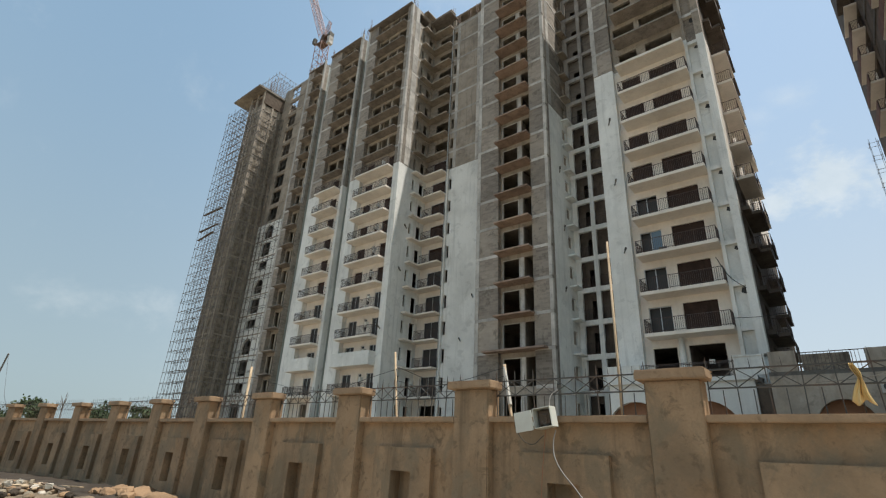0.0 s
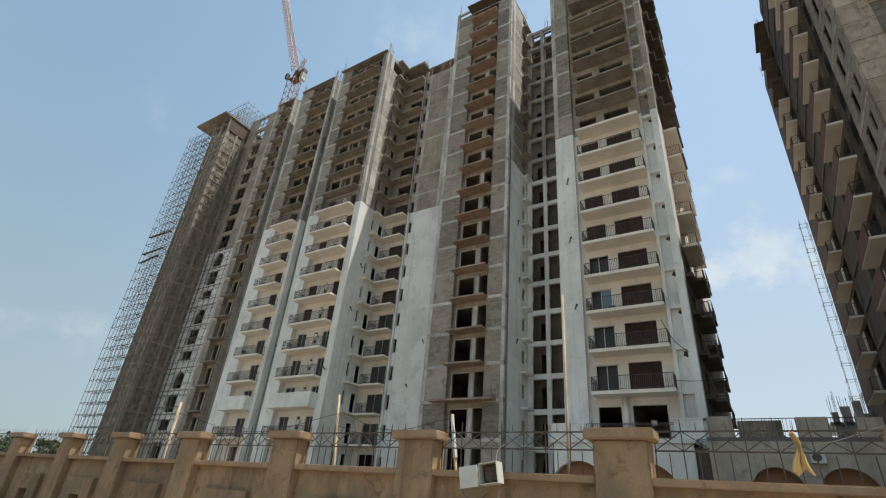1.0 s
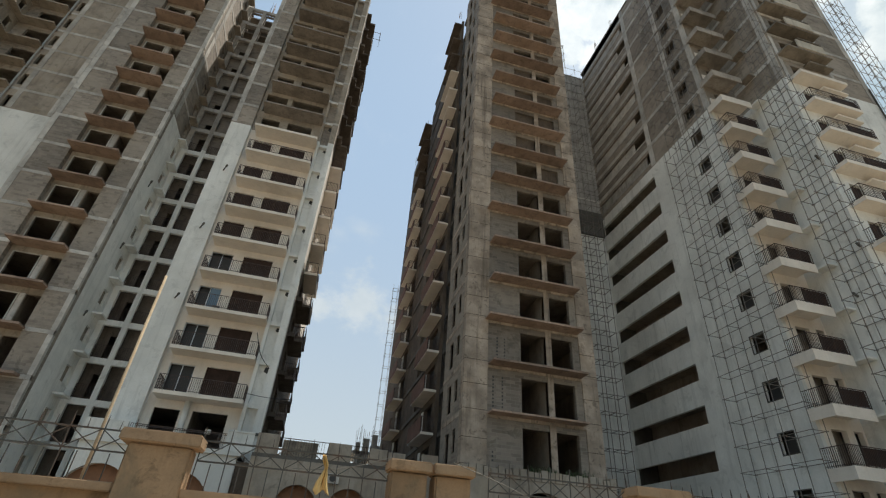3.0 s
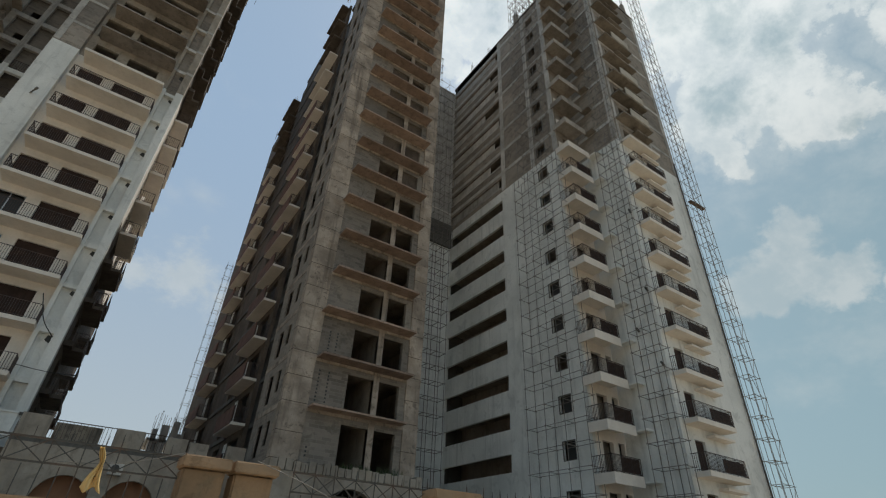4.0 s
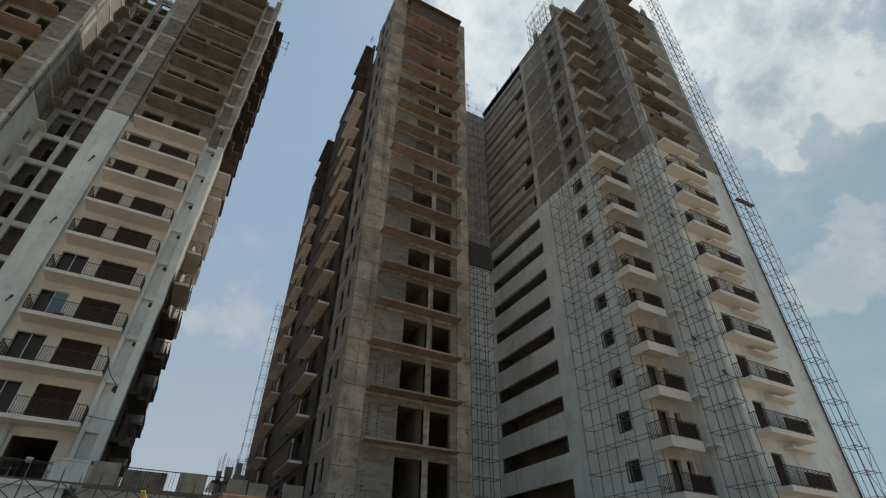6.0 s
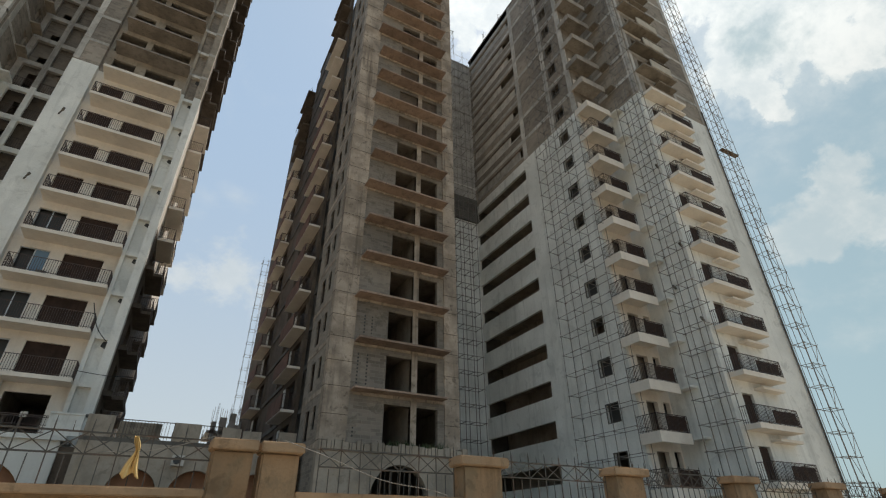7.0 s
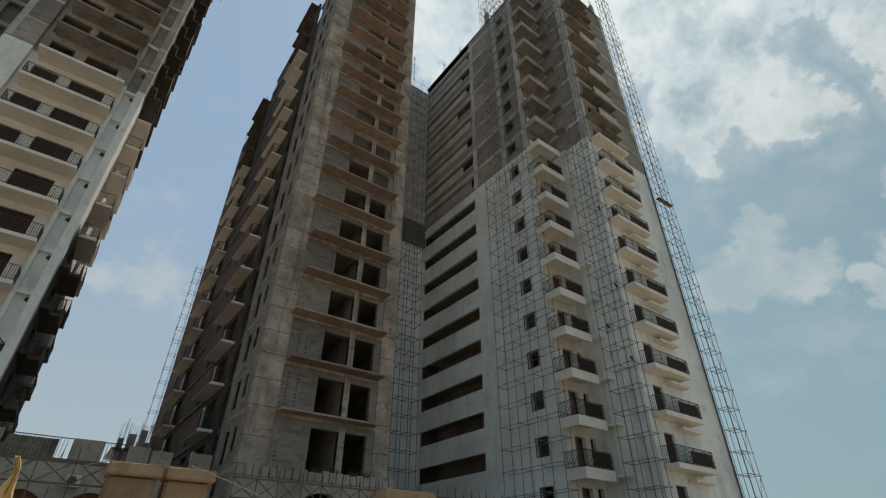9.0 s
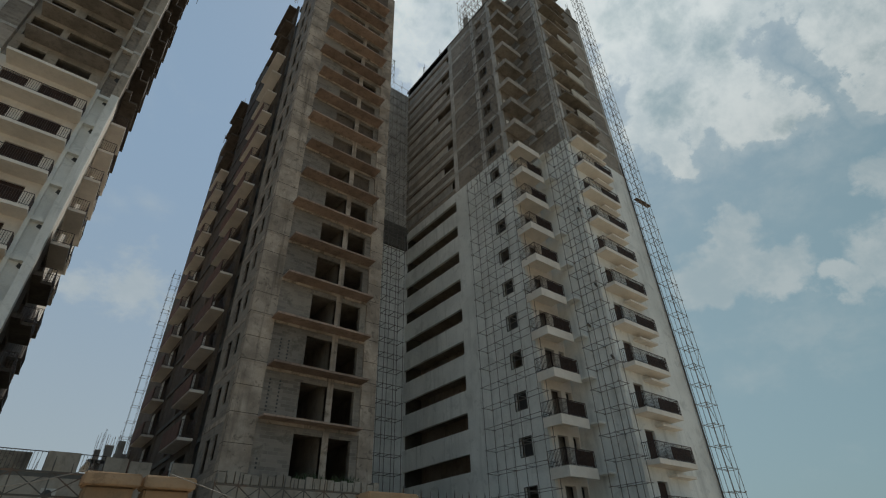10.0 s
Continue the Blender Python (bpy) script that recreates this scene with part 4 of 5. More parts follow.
for k in range(9, 18):
    bandg.box(16.85, 25.8, 38.16, 38.3, LW[k] - 0.3, LW[k])

# wing: open corridors, then windows and stacked balconies
corr = [(29.2, 38.15, LW[k] + 1.05, LW[k] + 2.3) for k in range(-2, 17)]
wins = [(22.95, 24.1, LW[k] + 1.15, LW[k] + 2.4) for k in range(-1, 17)]
wl = [LW[k] for k in range(-2, 18)]
banded(white, infill, bandg, "x", 25.83, 0.25, 21.5, 38.2, 0, 59.0, wl, corr + wins, cols=((28.6, 29.15), (24.4, 24.9), (21.5, 22.0)), band=0.35)
for k in range(9, 17):
    # bare beams over and under the open corridor
    bandg.box(25.8, 25.95, 29.2, 38.15, LW[k] + 0.9, LW[k] + 1.05)
for k in range(9, 17):
    end = (29.9, 31.2, 30.4, 29.6, 32.0, 30.2, 31.0, 29.8)[k - 9]
    bandg.rect_wall("x", 26.0, 0.12, end, 38.1, LW[k] + 0.95, LW[k] + 2.45)
for k in range(-2, 18):
    g = Many().box(26.05, 29.0, 21.8, 38.1, LW[k] - 0.2, LW[k])
    g.box(29.1, 37.8, 17.7, 22, LW[k] - 0.2, LW[k])
    part("floor_slab", g, "concrete", east)
part("corridor_wall", Many().box(28.0, 28.38, 22.4, 38.3, 0, 58.5), "concrete", east, "bare inner wall of the open corridors")
# added masses of the wing, with the shade of its rooms in their colour
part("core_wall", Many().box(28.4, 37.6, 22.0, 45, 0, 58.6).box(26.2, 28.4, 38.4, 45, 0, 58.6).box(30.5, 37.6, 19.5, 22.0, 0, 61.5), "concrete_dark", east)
part("partition_wall", Many().box(26.1, 27.95, 29.0, 29.2, 0, 58.5).box(26.1, 27.95, 22.2, 22.35, 0, 58.5), "concrete", east)
notch = [h for k in range(-1, 18) for h in ((26.7, 27.75, LW[k] + 0.05, LW[k] + 2.25), (28.25, 28.85, LW[k] + 1.1, LW[k] + 2.3))]
cream.rect_wall("y", 21.5, 0.3, 26.08, 29.0, 0, PAINT, notch)
infill.rect_wall("y", 21.5, 0.3, 26.08, 29.0, PAINT, 61.0, notch)
banded(white, infill, bandg, "x", 29.0, 0.25, 17.4, 21.5, 0, 62.0, wl, band=0.3, cols=((17.4, 17.9),))
fdoor = [(30.2, 31.3, LW[k] + 0.05, LW[k] + 2.2) for k in range(-1, 18)] + [(31.9, 32.7, LW[k] + 0.9, LW[k] + 2.2) for k in range(9, 18)]
banded(white, infill, bandg, "y", 17.4, 0.3, 29.25, 37.9, 0, 60.8, wl, fdoor, cols=((29.25, 29.6), (37.4, 37.9), (34.2, 34.5)), band=0.3)
banded(white, infill, bandg, "x", 37.9, -0.25, 17.7, 45, 0, 60.0, wl)
for k in range(-1, 18):
    painted = LW[k] < PAINT
    mat = "cream_paint" if painted else "slab_pale"
    # stacked balconies in the notch
    key = ("notch", mat)
    if key not in SHARED:
        g = Geo().box(0, 2.75, 0, 1.5, -0.2, 0).box(0, 2.75, 0, 0.1, -0.62, -0.2).box(0, 0.1, 0.1, 1.5, -0.62, -0.2)
        SHARED[key] = g.mesh("balcony", mat)
    ob = piece("balcony", SHARED[key], (25.5, 20.0, LW[k] + 0.1), east, "white balcony with deep fascia" if painted else "bare concrete balcony")
    if k < 9:
        r = new("railing", railing_mesh(2.65, 1.5, 1.0, 0.11, "railing_iron", True))
        r.parent = ob
        r.location = (0.05, 0.05, 0)
        part("balcony_sheet", Geo().box(26.4, 28.1, 20.09, 20.1, LW[k] + 0.2, LW[k] + 1.05), "shutter", east)
    # thin ledges on the wall beside them
    part("ledge", Geo().box(28.3, 29.0, 19.3, 20.3, LW[k] - 0.25, LW[k] - 0.12), "white_paint" if painted else "slab_grey", east)
    # balconies of the front
    balcony(east, 29.35, 33.6, 16.4, 17.4, LW[k] + 0.25, "cream_paint" if painted else "slab_grey", "railing_iron" if k < 9 else "", 0.3 if painted else 0.18, 0.0, 1.0)
    part("ledge", Geo().box(31.6, 33.9, 16.8, 17.4, LW[k] - 0.55, LW[k] - 0.4), "cream_paint" if painted else "slab_grey", east)
    if k < 9:
        part("door_leaf", Geo().box(30.25, 31.25, 17.55, 17.6, LW[k] + 0.05, LW[k] + 2.15), "shutter", east)
        part("balcony_sheet", Geo().box(31.2, 33.5, 16.52, 16.53, LW[k] + 0.35, LW[k] + 1.1), "shutter", east)
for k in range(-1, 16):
    # dark sheets put behind the window holes for the shade of the rooms
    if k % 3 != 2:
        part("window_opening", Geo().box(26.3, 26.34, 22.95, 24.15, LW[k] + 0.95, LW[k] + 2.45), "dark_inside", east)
    piece("window_frame", frame_mesh(1.15, 1.25, mullions=0, mat="concrete_dark"), (25.8, 24.1, LW[k] + 1.15), east, turn=-math.pi / 2)
# cream patches of plaster already put on above the paint line
for k in (10, 11, 12, 14):
    part("parapet_panel", Geo().box(30.4, 33.0, 16.33, 16.42, LW[k] + 0.28, LW[k] + 1.2), "dull_cream", east, "plastered balcony parapet")
    part("plaster_patch", Geo().box(26.1, 28.2, 21.45, 21.5, LW[k - 1] + 0.2, LW[k - 1] + 1.5), "cream_paint", east)
part("roof_slab", Many().box(25.75, 29.2, 21.45, 38.4, 58.95, 59.12).box(28.95, 38.0, 17.3, 45, 60.8, 60.95).box(29.6, 33.8, 16.4, 17.5, 61.3, 61.42), "concrete_dark", east)
part("parapet", Geo().box(25.83, 26.0, 29.2, 38.2, 58.0, 58.95), "concrete_dark", east)
part("roof_column", Many().box(25.9, 26.5, 22.0, 22.5, 59.2, 62.3).box(25.9, 26.4, 25.6, 26.0, 59.2, 61.2).box(29.0, 29.6, 17.4, 18.0, 61, 63.4).box(36.6, 37.1, 17.4, 17.8, 61, 63.0), "concrete", east)

part("white_wall", white, "white_paint", east, "white painted wall")
part("cream_wall", cream, "cream_paint", east)
part("bare_wall", bare, "concrete", east)
part("brick_infill", infill, "brick_infill", east, "grey block infill")
part("concrete_frame", tower_cast, "concrete_cast", east, "stained cast concrete columns")
part("concrete_frame", bandg, "concrete_light", east, "pale cast concrete columns and beams")
part("brick_infill", rough, "rough_infill", east, "rough dark block infill")
part("side_wall", shaded_side, "concrete_brown_shade", east, "rough dark brown side wall, shade of that side put into its colour")
part("dark_band", dark, "concrete_dark", east)
tufts = Geo()
for x, y, z in ((8.2, 28.3, 58.4), (16.3, 28.3, 59), (16.6, 29.5, 59), (26.2, 22.2, 62.3), (29.3, 17.7, 63.4), (37, 17.6, 63), (26.2, 25.8, 61.2), (26, 31, 59.2), (26, 34.5, 59.2), (18.5, 38.4, 58), (21, 38.4, 58), (7.6, 35, 58.3), (7.7, 52, 56), (7.9, 60, 56)):
    rebar_tuft(tufts, x, y, z, 6, 1.7)
part("reinforcement_bar", tufts, "rebar", east, "rusty starter bars over the columns")
for y, z in ((17.6, 13.5), (17.6, 19.0), (17.6, 26), (18.9, 16.3)):
    part("wall_outlet", Geo().bar((28.95, y, z), (28.55, y - 0.1, z + 0.1), 0.08, 6), "concrete_dark", east)
part("rain_pipe", Geo().bar((37.75, 17.3, 0), (37.75, 17.3, 36), 0.06, 6), "concrete_dark", east)

# ---- low link building between the blocks ----
link = thing("link_building", (2, 33, 0), "low grey link building with a notched parapet and round arches", "building")
g = Geo()
arch_wall(g, 31.0, 0.4, -3.2, 7.7, 0, 6.0, [(-0.4, 1.15, 3.65), (2.4, 1.15, 3.7), (5.5, 1.1, 3.7)])
part("wall", g, "concrete", link)
part("arch_infill", Geo().box(-3.2, 7.7, 31.7, 31.8, 0, 5.3), "red_brick", link, "red-brown brick inside the arches")
part("roof", Geo().box(-3.2, 7.7, 31.0, 44, 6.0, 6.2), "concrete_dark", link)
for a, b, h in ((-3.1, -1.9, 7.25), (0.9, 2.2, 7.15), (3.3, 4.3, 7.1), (4.4, 5.4, 7.0), (6.4, 7.4, 7.1)):
    part("merlon", Geo().box(a, b, 31.0, 31.3, 6.2, h), "concrete", link)
for a, b in ((-1.9, 0.9), (2.2, 3.3)):
    rail = part("railing", Geo().box(a, b, 31.19, 31.215, 7.12, 7.16).box(a, a + 0.03, 31.19, 31.215, 6.2, 7.12).box(b - 0.03, b, 31.19, 31.215, 6.2, 7.12), "railing_iron", link)
    for i in range(1, int((b - a) / 0.15)):
        part("baluster", Geo().bar((a + i * 0.15, 31.2, 6.19), (a + i * 0.15, 31.2, 7.13), 0.014), "railing_iron", rail)
part("tarpaulin", Geo().box(-1.7, 0.3, 31.5, 31.55, 6.2, 7.1), "netting", link)
part("air_conditioner", Geo().box(1.12, 1.72, 30.62, 31.0, 5.0, 5.5), "concrete_light", link)
part("fan_grille", Geo().bar((1.38, 30.59, 5.25), (1.38, 30.63, 5.25), 0.19, 14), "dark_inside", link)
part("dark_bay", Geo().box(-4.5, -2.9, 34.6, 35.0, 0, 6.1), "concrete_brown_shade", link)
g = Geo()
for x, w, h in ((4.9, 0.5, 12.8), (5.7, 0.7, 13.3), (6.7, 0.6, 13.8), (7.7, 0.5, 13.0)):
    g.box(x, x + w, 60, 60.5, 0, h)
g.box(4.6, 9, 60, 66, 11.6, 11.9).box(4.6, 9, 60, 66, 8.8, 9.1).box(5.3, 6.4, 60.5, 60.7, 9.1, 11.6).box(6.6, 8.2, 60.6, 60.8, 11.9, 12.7)
single("concrete_frame", g, "concrete_light", "small concrete building frame behind the link building", "building")
g = Geo()
for i in range(8):
    rebar_tuft(g, 4.9 + i * 0.42, 60.2, 12.6, 3, 2.0, 0.18)
single("starter_bars", g, "rebar", "rusty bars standing over a concrete frame", "reinforcement", kind="stuff")


# ---- scaffolding ----
def tube_mesh(name, way, length, r):
    key = (name, way, round(length, 2), r)
    if key not in SHARED:
        end = {"x": (length, 0, 0), "y": (0, length, 0), "z": (0, 0, length)}.get(way, way)
        SHARED[key] = Geo().bar((0, 0, 0), end, r).mesh(name, "scaffold_steel")
    return SHARED[key]


def scaffold(at, nx, ny, w, d, h, lifts, label, turn=0.0, r=0.03, diag=True, planks=()):
    """A tube scaffold: standards, ledgers and transoms for each lift, and braces."""
    s = thing("scaffold", at, label, "scaffold", "steel scaffolds on the buildings")
    s.rotation_euler[2] = turn

    def tube(name, way, length, x, y, z, rad=r):
        ob = new(name, tube_mesh(name, way, length, rad))
        ob.parent = s
        ob.location = (x + random.uniform(-0.03, 0.03), y + random.uniform(-0.03, 0.03), z + random.uniform(-0.03, 0.03))

    top = lifts * h
    for i in range(nx + 1):
        for j in range(ny + 1):
            tube("standard", "z", round(top + random.choice((0.2, 0.6, 1.0)), 1), i * w, j * d, 0)
    for k in range(1, lifts + 1):
        for j in range(ny + 1):
            tube("ledger", "x", nx * w + 0.25, -0.12, j * d, k * h)
        for i in range(nx + 1):
            tube("transom", "y", ny * d + 0.25, i * w, -0.12, k * h)
        if diag:
            i = k % nx
            tube("brace", (w, 0.0, h if k % 2 else -h), 1.0, i * w, -0.03, (k - 1) * h if k % 2 else k * h, r * 0.85)
    for i in planks:
        ob = new("plank", Geo().box(-0.4, nx * w + 0.3, 0.1, 0.45, 0, 0.05).mesh("plank", "wood_dark"))
        ob.parent = s
        ob.location = (0, 0, i * h + 0.05)
        ob.rotation_euler[2] = random.uniform(-0.1, 0.1)
    return s


scaffold((-77.6, 31.5, 0), 5, 1, 1.03, 1.2, 1.5, 37, "tall steel tube scaffold beside the netted end block", 0.0, 0.032, planks=(21, 22, 24))
scaffold((-72.6, 31.6, 0), 3, 1, 1.1, 1.1, 1.5, 36, "steel tube scaffold over the front of the end block", 0.0, 0.038)
scaffold((-68.0, 32.8, 0), 3, 1, 1.3, 0.85, 1.5, 36, "steel tube scaffold along the flank of the end block", math.pi / 2, 0.036)
scaffold((-68.0, 35.9, 0), 5, 1, 1.25, 0.75, 1.5, 22, "light steel scaffold in front of the stair wall", 0.0, 0.03, False)
scaffold((-75.1, 35.0, 59.1), 5, 4, 1.1, 1.2, 1.3, 4, "steel tube scaffold on the roof of the end block")
scaffold((25.6, 20.9, 0), 3, 1, 1.75, 0.9, 1.45, 22, "steel tube scaffold in front of a white wall with windows", math.pi / 2, 0.022, False)
scaffold((25.7, 22.2, 32), 3, 1, 1.2, 0.8, 1.5, 21, "steel tube scaffold on the bare upper storeys of the wing", math.pi / 2, 0.02, False)
scaffold((28.9, 17.0, 0), 2, 1, 1.05, 0.95, 1.45, 23, "narrow steel tube scaffold at a building corner", math.pi / 2, 0.024, False)
scaffold((28.9, 17.2, 33.4), 2, 1, 0.9, 0.7, 1.5, 18, "narrow steel tube scaffold at a bare building corner", math.pi / 2, 0.018, False)
scaffold((37.4, 16.3, 0), 2, 1, 0.75, 0.7, 1.45, 46, "tall steel tube scaffold at the end of the front", 0.0, 0.022, planks=(21,))
scaffold((20.6, 36.6, 0), 4, 1, 1.0, 1.0, 1.45, 22, "steel tube scaffold in the deep recess", 0.0, 0.028, False)
scaffold((17.4, 36.9, 31.9), 6, 1, 1.3, 1.0, 1.5, 17, "steel tube scaffold over the bare back of the recess", 0.0, 0.018, False)
scaffold((17.2, 36.6, 57), 4, 1, 1.3, 1.0, 1.5, 3, "steel tube scaffold on the recess roof")
scaffold((25.9, 23.2, 59.2), 2, 3, 1.2, 1.1, 1.5, 3, "steel tube scaffold on the wing roof", diag=False)
scaffold((6.95, 61.0, 0), 1, 1, 0.7, 1.0, 1.6, 21, "thin steel scaffold at the back corner of the bare tower", 0.0, 0.022, False)
scaffold((-3.6, 41.0, 58.2), 2, 1, 1.0, 1.0, 1.5, 1, "short steel scaffold on a tower roof", diag=False)


# ---- tower crane behind the west block ----
def lattice(g, a, b, half, step, r=0.07):
    """A square lattice boom from a to b."""
    a, b = Vector(a), Vector(b)
    d = b - a
    n = max(1, int(d.length / step))
    z = d.normalized()
    u = z.cross(Vector((0, 1, 0)) if abs(z.y) < 0.9 else Vector((1, 0, 0))).normalized()
    w = z.cross(u)
    corners = [u * half + w * half, u * half - w * half, -u * half - w * half, -u * half + w * half]
    for i, c in enumerate(corners):
        g.bar(a + c, b + c, r)
        e = corners[(i + 1) % 4]
        for k in range(n):
            p, q = a + d * (k / n), a + d * ((k + 1) / n)
            g.bar(p + c, q + e, r * 0.6)
            g.bar(q + c, q + e, r * 0.6)


crane = thing("tower_crane", (-82.5, 50.5, 0), "red and white tower crane with a raised lattice jib", "crane")
g = Geo()
lattice(g, (-82.5, 50.5, 0.9), (-82.5, 50.5, 92), 1.15, 2.2, 0.085)
part("mast", g, "crane_red", crane)
g = Geo()
lattice(g, (-82.7, 50.5, 94.5), (-101.7, 50.5, 138), 0.7, 1.7, 0.075)
part("jib", g, "crane_red", crane)
part("slewing_platform", Geo().box(-83.6, -81.4, 49.6, 51.4, 92, 92.5).bar((-82.5, 50.5, 92.5), (-82.5, 50.5, 93.6), 0.8, 12).box(-83.2, -79.4, 50.0, 51.0, 93.6, 93.9), "rebar", crane, "rust-brown slewing deck")
g = Geo()
lattice(g, (-82.2, 50.5, 93.9), (-80.8, 50.5, 98.5), 0.3, 1.2, 0.055)
part("a_frame", g.bar((-80.8, 50.5, 98.5), (-79.6, 50.5, 93.9), 0.06), "crane_red", crane)
part("stay_rope", Geo().bar((-80.8, 50.5, 98.5), (-90.0, 50.5, 111.2), 0.04), "cable", crane)
part("winch", Geo().box(-82.8, -82.0, 50.0, 51.0, 93.9, 95.0).bar((-82.0, 49.9, 94.6), (-82.0, 51.1, 94.6), 0.38, 10), "rebar", crane)
for i, (z0, z1) in enumerate(((93.0, 94.2), (91.9, 92.95), (90.8, 91.85))):
    part("counterweight", Geo().box(-80.1 + 0.05 * i, -79.2, 49.9, 51.1, z0, z1), "concrete_light" if i else "concrete_dark", crane, "grey counterweight block")
part("cab", Geo().prism([(-84.2, 92.0), (-83.5, 92.0), (-83.5, 93.6), (-84.1, 93.6), (-84.4, 92.9)], 48.8, 49.6), "concrete_dark", crane, "small operator's cab")

crane.location.z = -1.0

# ---- boundary wall ----
WALL_Y, WALL_TOP = 7.68, 2.155
# the far end of the wall bends gently forward: place and bearing of each post, from the straight run on
POSTS = [(x, 7.4, 0.0) for x in (-18.95, -15.82, -12.63, -9.3, -6.0, -2.53, 0.87, 1.50, 4.65, 8.07, 11.70, 15.40, 19.0, 22.6, 26.2)]
for bend in (2.0, 4.0, 6.0, 8.0, 9.0, 10.0, 10.0, 10.0):
    x, y, _ = POSTS[0]
    POSTS.insert(0, (x - 3.32 * math.cos(radians(bend)), y - 3.32 * math.sin(radians(bend)), bend))


def swing(post):
    """Carries what is built along the straight wall over to the bearing of a post's bay."""
    x, y, bend = post
    return Matrix.Translation((x, y, 0)) @ Matrix.Rotation(radians(bend), 4, "Z") @ Matrix.Translation((-x, -7.4, 0))


def carried_over(ob, post):
    """Swings a part of the wall, whose thing is not turned."""
    base = Matrix.Translation(base_of(ob.parent))
    ob.matrix_basis = base.inverted() @ swing(post) @ base @ ob.matrix_basis


wallt = thing("boundary_wall", (0, 7.75, 0), "sand-coloured plastered boundary wall with capped posts and raised panels", "wall", kind="structure")


def worn_box(w, d, h, r, seed, wob=0.008):
    """A box with softened, slightly uneven edges, standing on z = 0."""
    bm = bmesh.new()
    bmesh.ops.create_cube(bm, size=1)
    for v in bm.verts:
        v.co = Vector(((v.co.x + 0.5) * w, (v.co.y + 0.5) * d, (v.co.z + 0.5) * h))
    bmesh.ops.bevel(bm, geom=bm.edges[:], offset=r, segments=2, affect="EDGES")
    rnd = random.Random(seed)
    for v in bm.verts:
        v.co += Vector((rnd.uniform(-wob, wob), rnd.uniform(-wob, wob), rnd.uniform(-wob, wob)))
    return bm


def bm_mesh(bm, name, mat, smooth=False):
    me = bpy.data.meshes.new(name)
    bm.to_mesh(me)
    bm.free()
    me.materials.append(MATS[mat])
    if smooth:
        me.polygons.foreach_set("use_smooth", [True] * len(me.polygons))
    return me


post_mesh = [bm_mesh(worn_box(0.76, 0.36, 3.45, 0.02, s), "post", "tan_plaster") for s in range(3)]
cap_mesh = [bm_mesh(worn_box(0.96, 0.44, 0.145, 0.018, 10 + s, 0.006), "post_cap", "coping_plaster") for s in range(3)]
slim_post = bm_mesh(worn_box(0.52, 0.36, 3.45, 0.02, 5), "post", "tan_plaster")
slim_cap = bm_mesh(worn_box(0.60, 0.44, 0.14, 0.018, 15, 0.006), "post_cap", "coping_plaster")
for i, post in enumerate(POSTS):
    x = post[0]
    slim = x in (0.87, 1.50)
    p = piece("post", slim_post if slim else post_mesh[i % 3], (x + (0.04 if slim else 0.1), 7.5, -0.82), wallt)
    c = new("post_cap", slim_cap if slim else cap_mesh[i % 3])
    c.parent = p
    c.location = (-0.04 if slim else -0.1, -0.1, 3.45)
    carried_over(p, post)
for i, (post, after) in enumerate(zip(POSTS, POSTS[1:])):
    a = post[0]
    b = a + math.hypot(after[0] - a, after[1] - post[1])
    if b - a < 1:
        continue
    x0, x1 = a + (0.56 if a == 1.50 else 0.86), b + (0.04 if after[0] == 0.87 else 0.10)
    if a == 1.50:
        x0 = 2.06
    mid = (x0 + x1) / 2 - 0.02
    w, s = 0.75, 0.26
    g = Geo().rect_wall("y", WALL_Y, 0.16, x0 - 0.02, x1 + 0.02, -0.85, 2.06, [(mid - s, mid + s, 0.35, 1.17)])
    made = [part("wall_panel", g.box(x0 - 0.02, x1 + 0.02, WALL_Y + 0.161, WALL_Y + 0.23, -0.85, 2.06), "tan_plaster", wallt)]
    made.append(piece("coping", bm_mesh(worn_box(x1 - x0, 0.46, 0.10, 0.012, 40 + i, 0.004), "coping", "coping_plaster"), (x0, WALL_Y - 0.16, 2.06), wallt))
    # raised panel with a sunk slot
    g = Geo().rect_wall("y", 7.56, WALL_Y - 7.56, mid - w, mid + w, 0.05, 1.6, [(mid - s, mid + s, 0.35, 1.17)])
    made.append(part("raised_panel", g, "tan_plaster", wallt))
    made.append(part("plinth", Geo().box(x0, x1, 7.56, WALL_Y, -0.85, 0.05), "tan_plaster", wallt))
    for ob in made:
        carried_over(ob, post)

